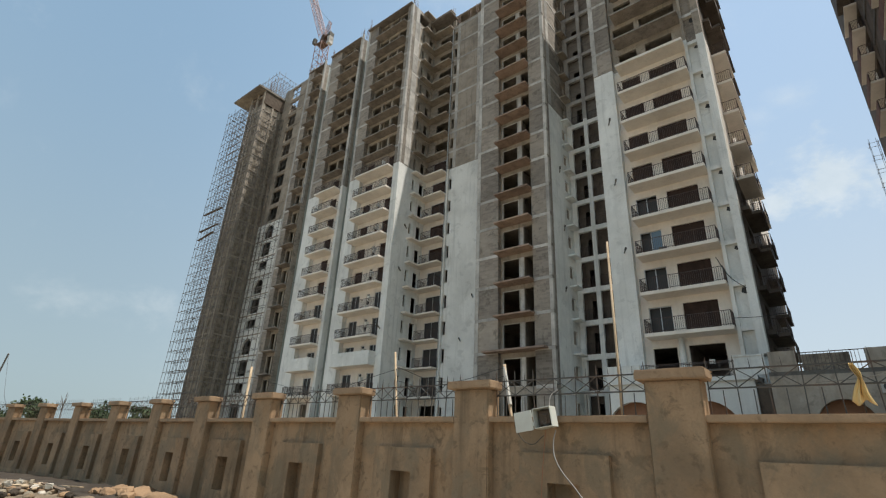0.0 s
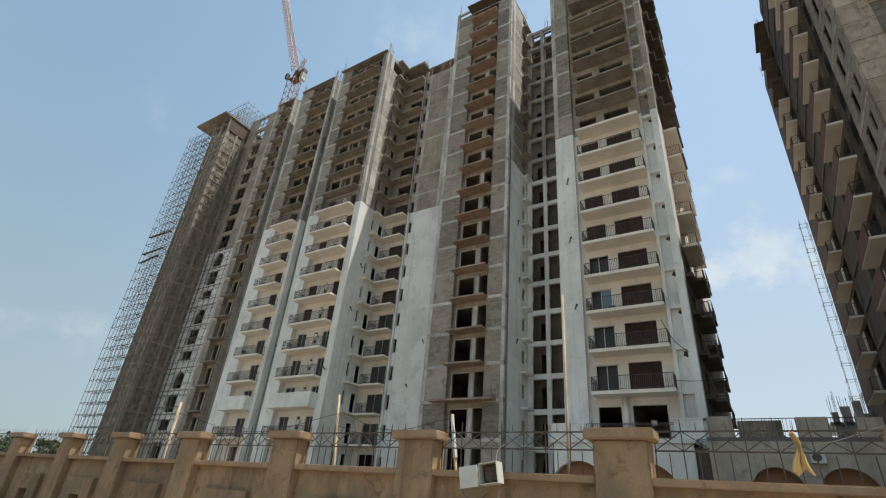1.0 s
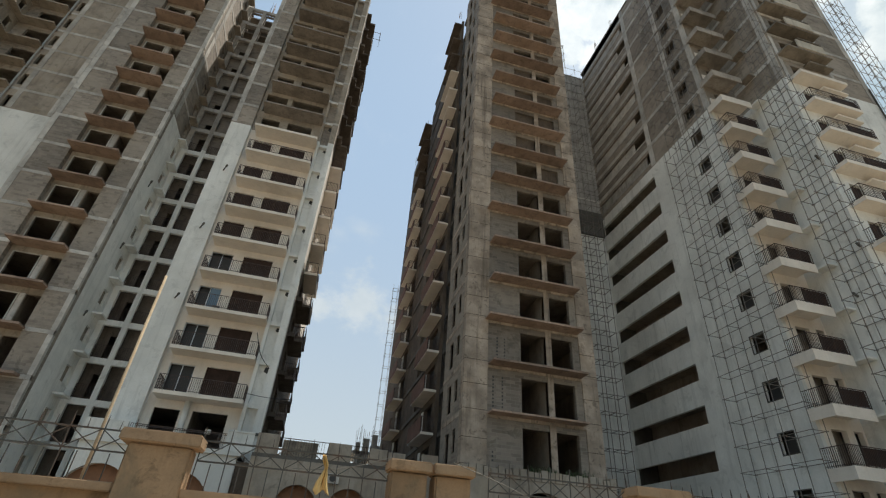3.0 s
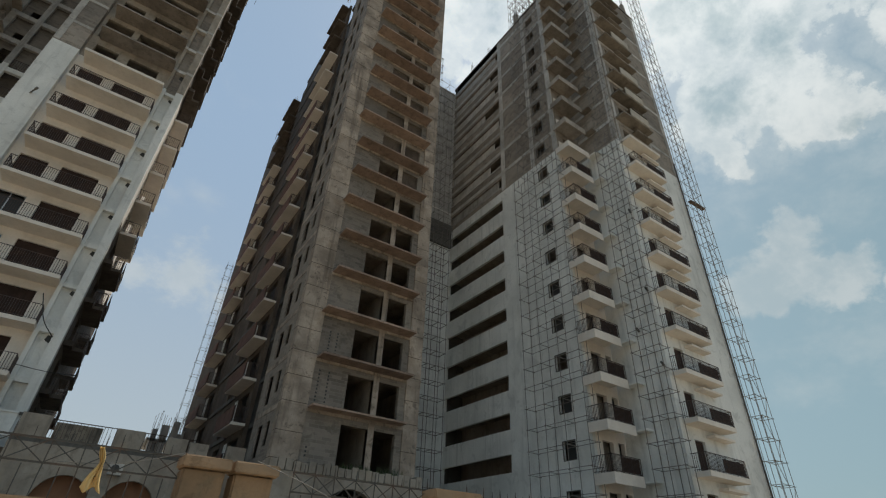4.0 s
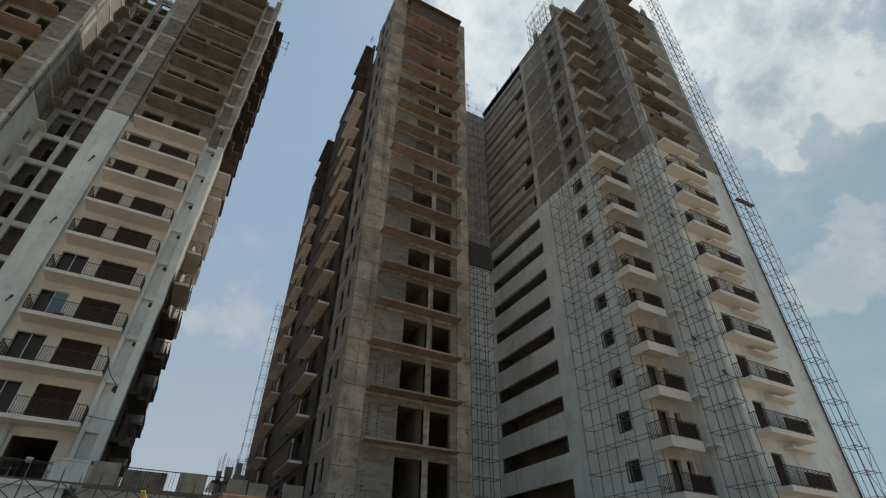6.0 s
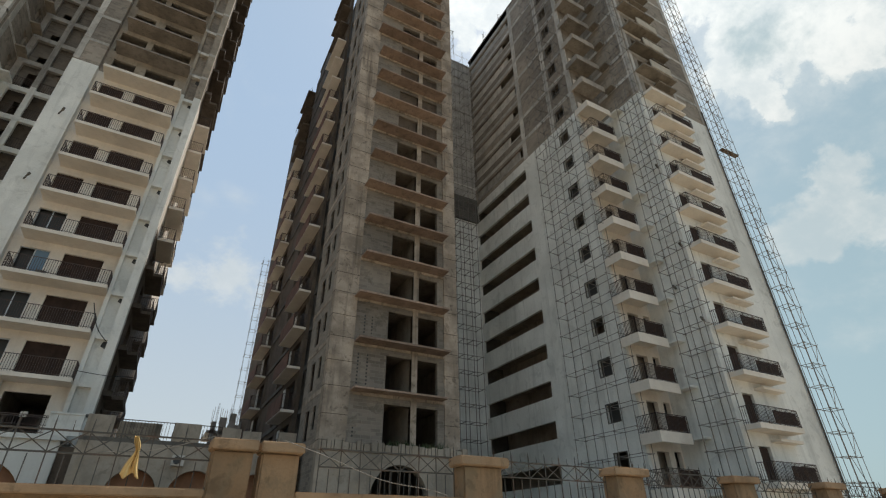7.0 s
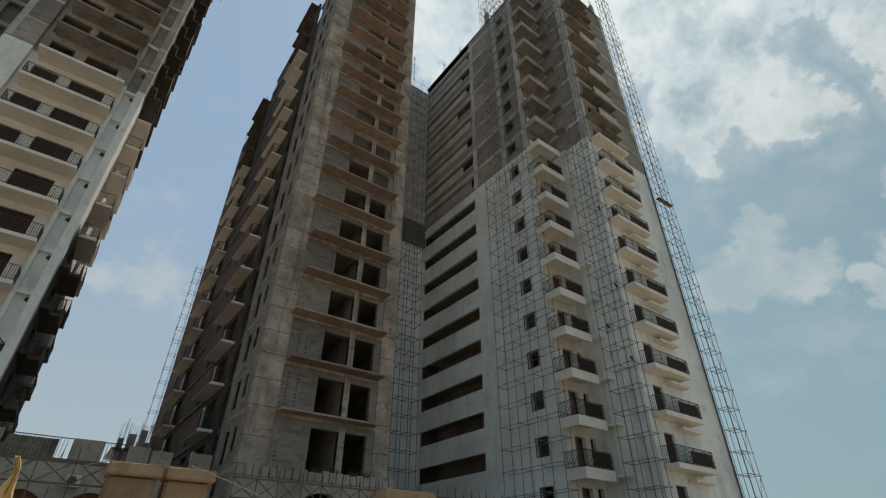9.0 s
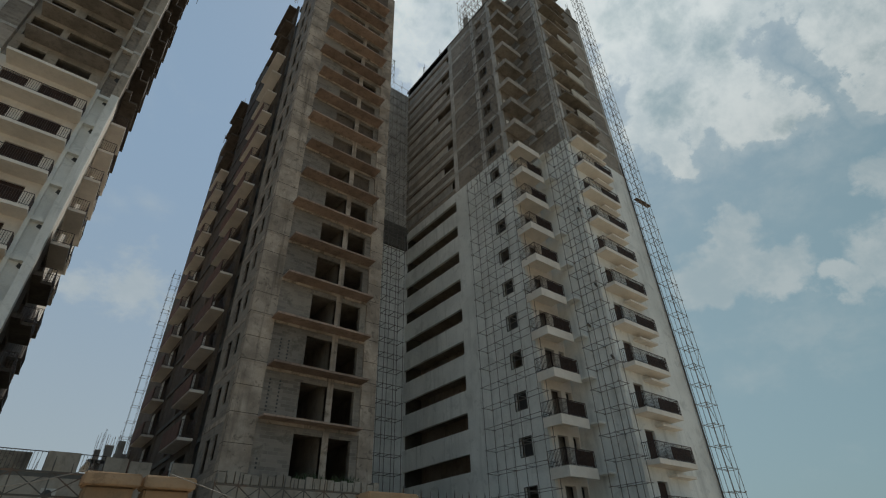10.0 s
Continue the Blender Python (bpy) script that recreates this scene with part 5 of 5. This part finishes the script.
# ---- iron fence on the wall ----
BAR = Geo().bar((0, 0, 0), (0, 0, 0.74), 0.0095).bar((0, 0, 0.74), (0, 0, 0.82), 0.0095, 4, 0.002).mesh("bar", "fence_iron")
SHORT = Geo().bar((0, 0, 0), (0, 0, 0.36), 0.0085).mesh("short_bar", "fence_iron")
for post, after in zip(POSTS, POSTS[1:]):
    a = post[0]
    b = a + math.hypot(after[0] - a, after[1] - post[1])
    if b - a < 1:
        continue
    x0, x1 = a + 0.9, b + 0.06
    near = -23 < a < 16
    f = thing("fence_panel", ((x0 + x1) / 2, 7.75, WALL_TOP), "dark iron fence with spikes and crossed bars on the wall", "fence", "iron fence panels on the boundary wall")
    part("rail", Geo().box(x0, x1, 7.74, 7.765, 2.511, 2.531), "fence_iron", f)
    part("rail", Geo().box(x0, x1, 7.74, 7.765, 2.765, 2.785), "fence_iron", f)
    n = int((x1 - x0) / 0.33)
    w = (x1 - x0) / n
    key = ("cross", round(w, 3))
    if key not in SHARED:
        SHARED[key] = Geo().bar((0, -0.01, 0), (w, -0.01, 0.255), 0.0085).bar((0, 0.01, 0.255), (w, 0.01, 0), 0.0085).mesh("cross_brace", "fence_iron")
    far_braces = Geo()
    for i in range(n):
        p, q = x0 + i * w, x0 + (i + 1) * w
        if near:
            piece("cross_brace", SHARED[key], (p, 7.75, 2.52), f)
        else:
            far_braces.bar((p, 7.74, 2.52), (q, 7.74, 2.775), 0.005).bar((p, 7.76, 2.775), (q, 7.76, 2.52), 0.005)
    part("cross_brace", far_braces, "fence_iron", f)
    rest = Geo()
    for i in range(2 * n + 1):
        x = x0 + i * w / 2
        if near and i % 2 == 0:
            ob = piece("bar", BAR, (x, 7.752, WALL_TOP - 0.02), f)
            ob.rotation_euler = (random.uniform(-0.02, 0.02), random.uniform(-0.03, 0.03), 0)
        elif near:
            piece("short_bar", SHORT, (x, 7.752, WALL_TOP - 0.02), f)
            rest.bar((x, 7.752, 2.775), (x + random.uniform(-0.01, 0.01), 7.752, 2.9), 0.008, 4, 0.003)
        else:
            rest.bar((x, 7.752, WALL_TOP), (x, 7.752, 2.93), 0.006, 3)
    part("spike", rest, "fence_iron", f)
    f.matrix_basis = swing(post) @ f.matrix_basis

# ---- things on and behind the wall ----
box = thing("distribution_box", (-3.9, 7.25, 1.86), "white metal distribution box with an open door hanging from the fence", "electrical box")
g = Geo().box(-4.05, -3.68, 7.42, 7.44, 1.93, 2.29).box(-4.05, -4.035, 7.2, 7.42, 1.93, 2.29).box(-3.695, -3.68, 7.2, 7.42, 1.93, 2.29).box(-4.035, -3.695, 7.2, 7.42, 2.275, 2.29).box(-4.035, -3.695, 7.2, 7.42, 1.93, 1.945)
part("case", g, "box_metal", box)
part("back_plate", Geo().box(-4.03, -3.7, 7.405, 7.418, 1.95, 2.27), "wood_dark", box, "dirty brown back plate")
g = Geo()
for r, y in ((0.085, 7.33), (0.068, 7.31), (0.05, 7.29)):
    ring = [(-3.87 + r * math.cos(a), y, 2.06 + r * math.sin(a)) for a in np.linspace(0, 6.0, 16)]
    for p, q in zip(ring, ring[1:]):
        g.bar(p, q, 0.007, 5)
part("wire_coil", g, "pale_cable", box, "coil of grey wire")
part("breaker", Geo().box(-3.97, -3.76, 7.3, 7.41, 2.0, 2.22).bar((-3.86, 7.28, 2.08), (-3.86, 7.3, 2.08), 0.06, 12).bar((-3.9, 7.27, 2.16), (-3.8, 7.29, 2.14), 0.02, 6), "wood_dark", box, "dark breakers and coiled wires")
d = part("door", Geo().box(-4.43, -4.06, 7.16, 7.18, 1.91, 2.27), "box_metal", box, "open sheet-metal door")
part("hinge", Geo().bar((-4.055, 7.18, 1.98), (-4.055, 7.18, 2.05), 0.012, 6).bar((-4.055, 7.18, 2.15), (-4.055, 7.18, 2.22), 0.012, 6), "box_metal", d)
box.rotation_euler[1] = radians(-9)
box.scale = (0.84, 0.84, 0.84)
box.location = (-3.93, 7.25, 1.90)


def cable(name, pts, r, mat, label, category="cable", sag=0.0):
    cu = bpy.data.curves.new(name, "CURVE")
    cu.dimensions, cu.bevel_depth, cu.bevel_resolution = "3D", r, 1
    sp = cu.splines.new("BEZIER")
    sp.bezier_points.add(len(pts) - 1)
    for bp, p in zip(sp.bezier_points, pts):
        bp.co = p
        bp.handle_left_type = bp.handle_right_type = "AUTO"
    cu.materials.append(MATS[mat])
    return tagged(new(name, cu), label, category)


cable("cable", [(-3.78, 7.35, 1.93), (-3.8, 7.3, 1.75), (-3.72, 7.2, 1.5), (-3.35, 7.1, 1.1), (-3.0, 6.9, 0.8), (-2.6, 6.6, 0.3), (-2.4, 6.3, 0.0)], 0.011, "pale_cable", "thick pale cable from the distribution box to the ground")
cable("cable", [(-3.95, 7.35, 1.93), (-4.02, 7.4, 1.6), (-4.1, 7.45, 1.1), (-4.12, 7.45, 0.1)], 0.006, "orange_cable", "thin red cable under the distribution box")
cable("cable", [(-4.42, 7.2, 2.2), (-4.46, 7.35, 1.9), (-4.25, 7.4, 1.72), (-4.0, 7.38, 1.85)], 0.006, "cable", "thin black loop of cable")
cable("cable", [(-3.9, 7.4, 2.29), (-3.95, 7.6, 2.5), (-3.88, 7.74, 2.6)], 0.006, "pale_cable", "wire that ties the distribution box to the fence")
cable("cable", [(-5.22, 8.2, 3.1), (-7.0, 8.4, 2.95), (-8.1, 8.2, 3.3)], 0.006, "cable", "thin sagging wire between two poles")
cable("cable", [(-8.1, 8.2, 3.25), (-11.0, 8.3, 2.9), (-14.24, 8.2, 3.4)], 0.006, "cable", "thin sagging wire between two poles")
cable("cable", [(-8.1, 8.2, 3.0), (-6.8, 8.3, 2.72), (-5.2, 8.2, 2.95)], 0.005, "cable", "thin sagging wire between two poles")
cable("cable", [(-5.2, 8.2, 2.9), (-4.6, 7.9, 2.62), (-3.6, 7.8, 2.5)], 0.005, "pale_cable", "pale wire running down to the fence")
cable("cable", [(-5.27, 35.0, 14.5), (-4.6, 34.9, 12.9), (-3.86, 35.0, 12.1)], 0.03, "cable", "dark cable hanging across a white pilaster")
cable("cable", [(-4.96, 34.9, 10.25), (-3.4, 34.9, 10.15), (-1.95, 35.0, 10.25)], 0.02, "cable", "thin dark cable between the balconies")
cable("cable", [(1.75, 7.35, 2.79), (2.4, 7.4, 2.62), (3.3, 7.5, 2.36), (4.4, 7.55, 2.2), (4.8, 7.5, 2.05)], 0.0055, "pale_cable", "pale wire drooping from a post cap")
cable("cable", [(0.9, 7.5, 2.79), (0.2, 7.7, 2.6), (-0.4, 7.76, 2.55)], 0.005, "pale_cable", "thin wire along the fence")


def pole(x, y, top, foot, r, label, lean=(0, 0), wrap=False):
    p = thing("wooden_pole", (x, y, 0), label, "pole", "wooden poles behind the wall")
    part("shaft", Geo().bar((x, y, foot), (x + lean[0], y + lean[1], top), r, 8, r * 0.8), "wood_pale", p, smooth=True)
    if wrap:
        part("wrap", Geo().bar((x + lean[0] * 0.75, y, top - 0.75), (x + lean[0], y, top - 0.05), r * 1.3, 6, r), "white_sack", p, "white cloth tied round the top")
    return p


pole(-3.02, 8.2, 5.25, 0, 0.024, "pale straight timber pole standing behind the wall")
pole(-4.75, 8.2, 3.17, 0, 0.035, "slim timber pole with a white cloth at its top", (-0.48, 0), True)
pole(-7.7, 8.2, 3.65, 0, 0.03, "slim weathered timber pole carrying wires", (-0.5, 0))
pole(-14.2, 8.2, 3.7, 0, 0.045, "pale timber pole leaning behind the wall", (-0.05, 0))

bm = bmesh.new()
bmesh.ops.create_grid(bm, x_segments=14, y_segments=22, size=0.5)
for v in bm.verts:
    u, w = v.co.x, v.co.y + 0.5
    # a twisted neck, then a skirt with deep folds and a notched hem
    wide = 0.028 + 0.115 * max(0.0, 0.62 - w) / 0.62 if w < 0.62 else 0.028 + 0.02 * math.sin((w - 0.62) * 8)
    fold = 0.05 * math.sin(11 * u + 4 * w) * (1 - w) + 0.03 * math.sin(23 * u + 2)
    hem = 0.035 * math.sin(9 * u + 0.6) * (1 - w)
    v.co = Vector((u * wide * 1.55 + 0.06 * (1 - w) * math.sin(2.6 * w + 0.4) - 0.02 * math.sin(7 * w), fold, w * 0.46 + hem))
bmesh.ops.solidify(bm, geom=bm.faces[:], thickness=0.01)
cl = tagged(new("cloth", bm_mesh(bm, "cloth", "yellow_cloth", True)), "yellow cloth tied to the iron fence", "cloth")
cl.location = (0.0, 7.7, 2.30)

# ---- ground ----
bm = bmesh.new()
bmesh.ops.create_grid(bm, x_segments=150, y_segments=170, size=0.5)
for v in bm.verts:
    # finer near the camera, reaching far out
    x = math.copysign(abs(v.co.x * 2) ** 3.2, v.co.x) * 2600
    y = math.copysign(abs(v.co.y * 2) ** 3.2, v.co.y) * 2600
    z = -0.06 + 0.05 * noise.noise((x * 0.35, y * 0.35, 0)) + 0.03 * noise.noise((x * 1.2, y * 1.2, 4))
    # a shallow trench along the wall
    z -= 0.25 * min(1.0, max(0.0, (-x - 18) / 14)) * max(0.0, 1 - abs(y - 6.6) / 3.2)
    v.co = Vector((x, y, z))
tagged(new("ground", bm_mesh(bm, "ground", "soil", True)), "dry sandy soil", "ground", kind="structure")


def mound(x, y, r, h, mat, name, label, seed):
    bm = bmesh.new()
    bmesh.ops.create_icosphere(bm, subdivisions=4, radius=1)
    for v in bm.verts:
        k = 1 + 0.22 * noise.noise(v.co * 1.6 + Vector((seed, 0, 0))) + 0.10 * noise.noise(v.co * 5 + Vector((0, seed, 0)))
        v.co = Vector((v.co.x * r * k, v.co.y * r * 0.8 * k, max(-0.2, v.co.z * h * k)))
    ob = tagged(new(name, bm_mesh(bm, name, mat, True)), label, "soil heap")
    ob.location = (x, y, -0.08)


mound(-16.6, 6.9, 0.7, 0.3, "sand", "sand_mound", "heap of clumped reddish sand near the wall", 1)
mound(-15.2, 6.8, 0.6, 0.30, "sand", "sand_mound", "low heap of reddish sand near the wall", 2)
mound(-18.6, 6.3, 0.9, 0.26, "dark_soil", "soil_mound", "low heap of dark soil near the wall", 3)
mound(-21.5, 4.6, 1.4, 0.2, "dug_soil", "soil_mound", "long low heap of brown soil near the wall", 4)
mound(-14.0, 9.6, 1.5, 2.4, "sand", "sand_mound", "tall sand heap behind the wall", 5)
mound(-10.6, 9.8, 1.3, 2.3, "sand", "sand_mound", "pale sand heap behind the wall", 6)
# dark trench soil along the wall's foot
bm = bmesh.new()
bmesh.ops.create_grid(bm, x_segments=220, y_segments=10, size=0.5)
for v in bm.verts:
    x, e = -30 + v.co.x * 32, v.co.y + 0.5
    y = 5.0 + 0.35 * noise.noise((x * 0.7, 3, 0)) + e * 2.65 - 0.0062 * max(0.0, -x - 19) ** 2
    v.co = Vector((x, y, -0.06 - 0.15 * min(1.0, max(0.0, (-x - 23) / 10)) + 0.10 * math.sin(math.pi * e) + 0.07 * noise.noise((x * 2.1, y * 2.1, 1)) + 0.04 * noise.noise((x * 6, y * 6, 2)) - (0.12 if e < 0.01 or e > 0.99 else 0)))
tagged(new("trench_soil", bm_mesh(bm, "trench_soil", "dark_soil", True)), "dark soil along the foot of the wall", "soil", kind="stuff")


def lump(x, y, r, mat, name, label, category, group, seed):
    """A broken clod: an uneven rounded block lying on the soil."""
    bm = bmesh.new()
    bmesh.ops.create_icosphere(bm, subdivisions=2, radius=1)
    for v in bm.verts:
        k = 1 + 0.35 * noise.noise(v.co * 1.3 + Vector((seed * 3.1, 0, 0))) + 0.15 * noise.noise(v.co * 4 + Vector((0, seed, 0)))
        v.co = Vector((v.co.x * r * 1.2 * k, v.co.y * r * k, v.co.z * r * 0.8 * k))
    ob = tagged(new(name, bm_mesh(bm, name, mat)), label, category, group)
    ob.location, ob.rotation_euler = (x, y, r * 0.35 + (0.04 if y < 5.4 else 0.0)), (0, 0, seed)


# dug-over soil in front of the trench
bm = bmesh.new()
bmesh.ops.create_grid(bm, x_segments=240, y_segments=40, size=0.5)
for v in bm.verts:
    x, e = -29 + v.co.x * 40, v.co.y + 0.5
    y = 1.8 + 0.4 * noise.noise((x * 0.5, 8, 0)) + e * 3.6 + 1.4 * max(0.0, min(1.0, (x + 19.5) / 3))
    edge = min(1.0, 6 * min(e, 1 - e, 0.5 + v.co.x + 0.001, 0.5 - v.co.x + 0.001))
    v.co = Vector((x, y, -0.14 + edge * (0.12 + 0.03 * math.exp(-((y - 4.4) / 0.75) ** 2) * min(1.0, max(0.0, (-x - 15.5) / 2)) + 0.10 * noise.noise((x * 0.9, y * 0.9, 5)) + 0.07 * noise.noise((x * 3, y * 3, 6)) + 0.03 * noise.noise((x * 8, y * 8, 7)))))
tagged(new("dug_soil", bm_mesh(bm, "dug_soil", "dug_soil")), "lumpy brown dug-over soil", "soil", kind="stuff")
rnd = random.Random(7)
for i in range(12):
    lump(rnd.uniform(-17.8, -15.2), rnd.uniform(6.0, 6.9), rnd.uniform(0.10, 0.24), "sand", "clod", "reddish clod of dry earth near the wall", "clod", "earth clods near the wall", i)
for i in range(14):
    lump(rnd.uniform(-21, -17), rnd.uniform(4.2, 5.6), rnd.uniform(0.06, 0.15), rnd.choice(["dull_cream", "soil", "sand"]), "stone", "broken lump of rubble on the soil", "stone", "rubble near the wall", i + 20)
rnd = random.Random(3)
for i in range(8):
    x, y = rnd.uniform(-21, -17.5), rnd.uniform(4.0, 5.4)
    bm = worn_box(rnd.uniform(0.1, 0.26), rnd.uniform(0.08, 0.2), rnd.uniform(0.06, 0.14), 0.03, i, 0.02)
    ob = tagged(new("rubble", bm_mesh(bm, "rubble", rnd.choice(["dull_cream", "sand", "white_sack", "soil"]))), "broken lump of rubble on the soil", "rubble", "rubble near the wall")
    ob.location, ob.rotation_euler = (x, y, 0.12 if y < 5.9 else 0.0), (rnd.uniform(-.3, .3), rnd.uniform(-.3, .3), rnd.uniform(0, 3))
for i in range(13):
    long, wide = rnd.uniform(0.35, 1.15), rnd.uniform(0.03, 0.08)
    ob = tagged(new("plank", Geo().box(-long, long, -wide, wide, 0, 0.03).mesh("plank", ("wood_pale", "concrete", "wood_pale", "bark")[i % 4])), "weathered grey board lying on the soil" if i % 4 == 1 else "pale timber plank lying on the soil", "plank", "planks near the wall")
    ob.location, ob.rotation_euler = (-20.4 + 0.24 * i, 3.9 + 0.1 * i + rnd.uniform(0, 0.5), 0.07 + 0.01 * i), (rnd.uniform(-.08, .08), rnd.uniform(-.1, .1), rnd.uniform(-0.7, 0.6))
for i in range(46):
    lump(rnd.uniform(-21.5, -16.2), rnd.uniform(3.6, 5.3), rnd.uniform(0.04, 0.11), rnd.choice(["sand", "soil", "dug_soil", "dark_soil"]), "clod", "small dry clod of earth and rubble", "clod", "earth clods near the wall", i + 60)


# ---- distance ----
def tree(x, y, h, r, seed, label):
    t = thing("tree", (x, y, 0), label, "tree", "distant trees")
    rnd = random.Random(seed)
    g = Geo().bar((x, y, 0), (x + rnd.uniform(-.4, .4), y, h * 0.55), h * 0.03, 7, h * 0.018)
    tips = []
    for i in range(7):
        a, e = rnd.uniform(0, 6.28), rnd.uniform(0.4, 1.2)
        s = Vector((x, y, h * rnd.uniform(0.35, 0.55)))
        q = s + Vector((math.cos(a) * math.cos(e), math.sin(a) * math.cos(e), math.sin(e))) * r * rnd.uniform(0.7, 1.1)
        g.bar(s, q, h * 0.014, 5, h * 0.006)
        tips.append(q)
    part("trunk", g, "bark", t)
    c = Geo()
    for i in range(900):
        b = rnd.choice(tips)
        p = b + Vector((rnd.gauss(0, 1), rnd.gauss(0, 1), rnd.gauss(0, 0.6))) * r * 0.27
        u = Vector((rnd.uniform(-1, 1), rnd.uniform(-1, 1), rnd.uniform(-1, 1))).normalized() * h * rnd.uniform(0.02, 0.05)
        w = u.cross(Vector((rnd.uniform(-1, 1), rnd.uniform(-1, 1), rnd.uniform(-1, 1)))).normalized() * u.length * 0.7
        s = len(c.v)
        c.v += [tuple(p - u), tuple(p + w), tuple(p + u), tuple(p - w)]
        c.f.append((s, s + 1, s + 2, s + 3))
    part("crown", c, "foliage_far", t)
    return t


for i, (x, y, h, r) in enumerate(((-166, 38, 11.6, 3.6), (-160, 38, 10.4, 3.2), (-115.5, 38, 8.8, 2.5), (-121, 38, 7.6, 2.5), (-97.5, 38, 7.9, 2.1), (-198, 38, 8.2, 3.6), (-111, 39, 6.0, 1.8), (-101.5, 38, 6, 1.7), (-190, 39, 7.4, 3), (-230, 40, 9, 4))):
    tree(x, y, h, r, i, "distant green tree with an uneven crown")
for i, (x, y) in enumerate(((-141.5, 38),)):
    g = Geo().bar((x, y, 0), (x, y, 10.5), 0.12, 5, 0.05)
    rnd = random.Random(9)
    for k in range(9):
        s = Vector((x, y, rnd.uniform(5.0, 9.5)))
        g.bar(s, s + Vector((rnd.uniform(-4, 4), rnd.uniform(-1, 1), rnd.uniform(1.0, 3.0))), 0.07, 4, 0.03)
    single("bare_tree", g, "bark", "thin bare tree in the distance", "tree")
mast = thing("hoist_mast", (-229, 38, 0), "thin distant hoist pole with a stay wire", "mast")
part("pole", Geo().bar((-229, 38, 0), (-214.3, 38, 25.4), 0.3), "concrete_dark", mast)
part("stay", Geo().bar((-214.3, 38, 25.4), (-200, 38, 12), 0.05).bar((-200, 38, 12), (-176.5, 38, 0), 0.05), "cable", mast)
g = Geo()
for i in range(40):
    x = -420 + i * 9 + random.uniform(-3, 3)
    h = random.uniform(1.5, 3.5)
    g.box(x, x + random.uniform(6, 12), 150 + random.uniform(0, 60), 220, 0, h)
tagged(single("far_hedge", g, "foliage_far", "far low line of green", "trees"), kind="stuff")
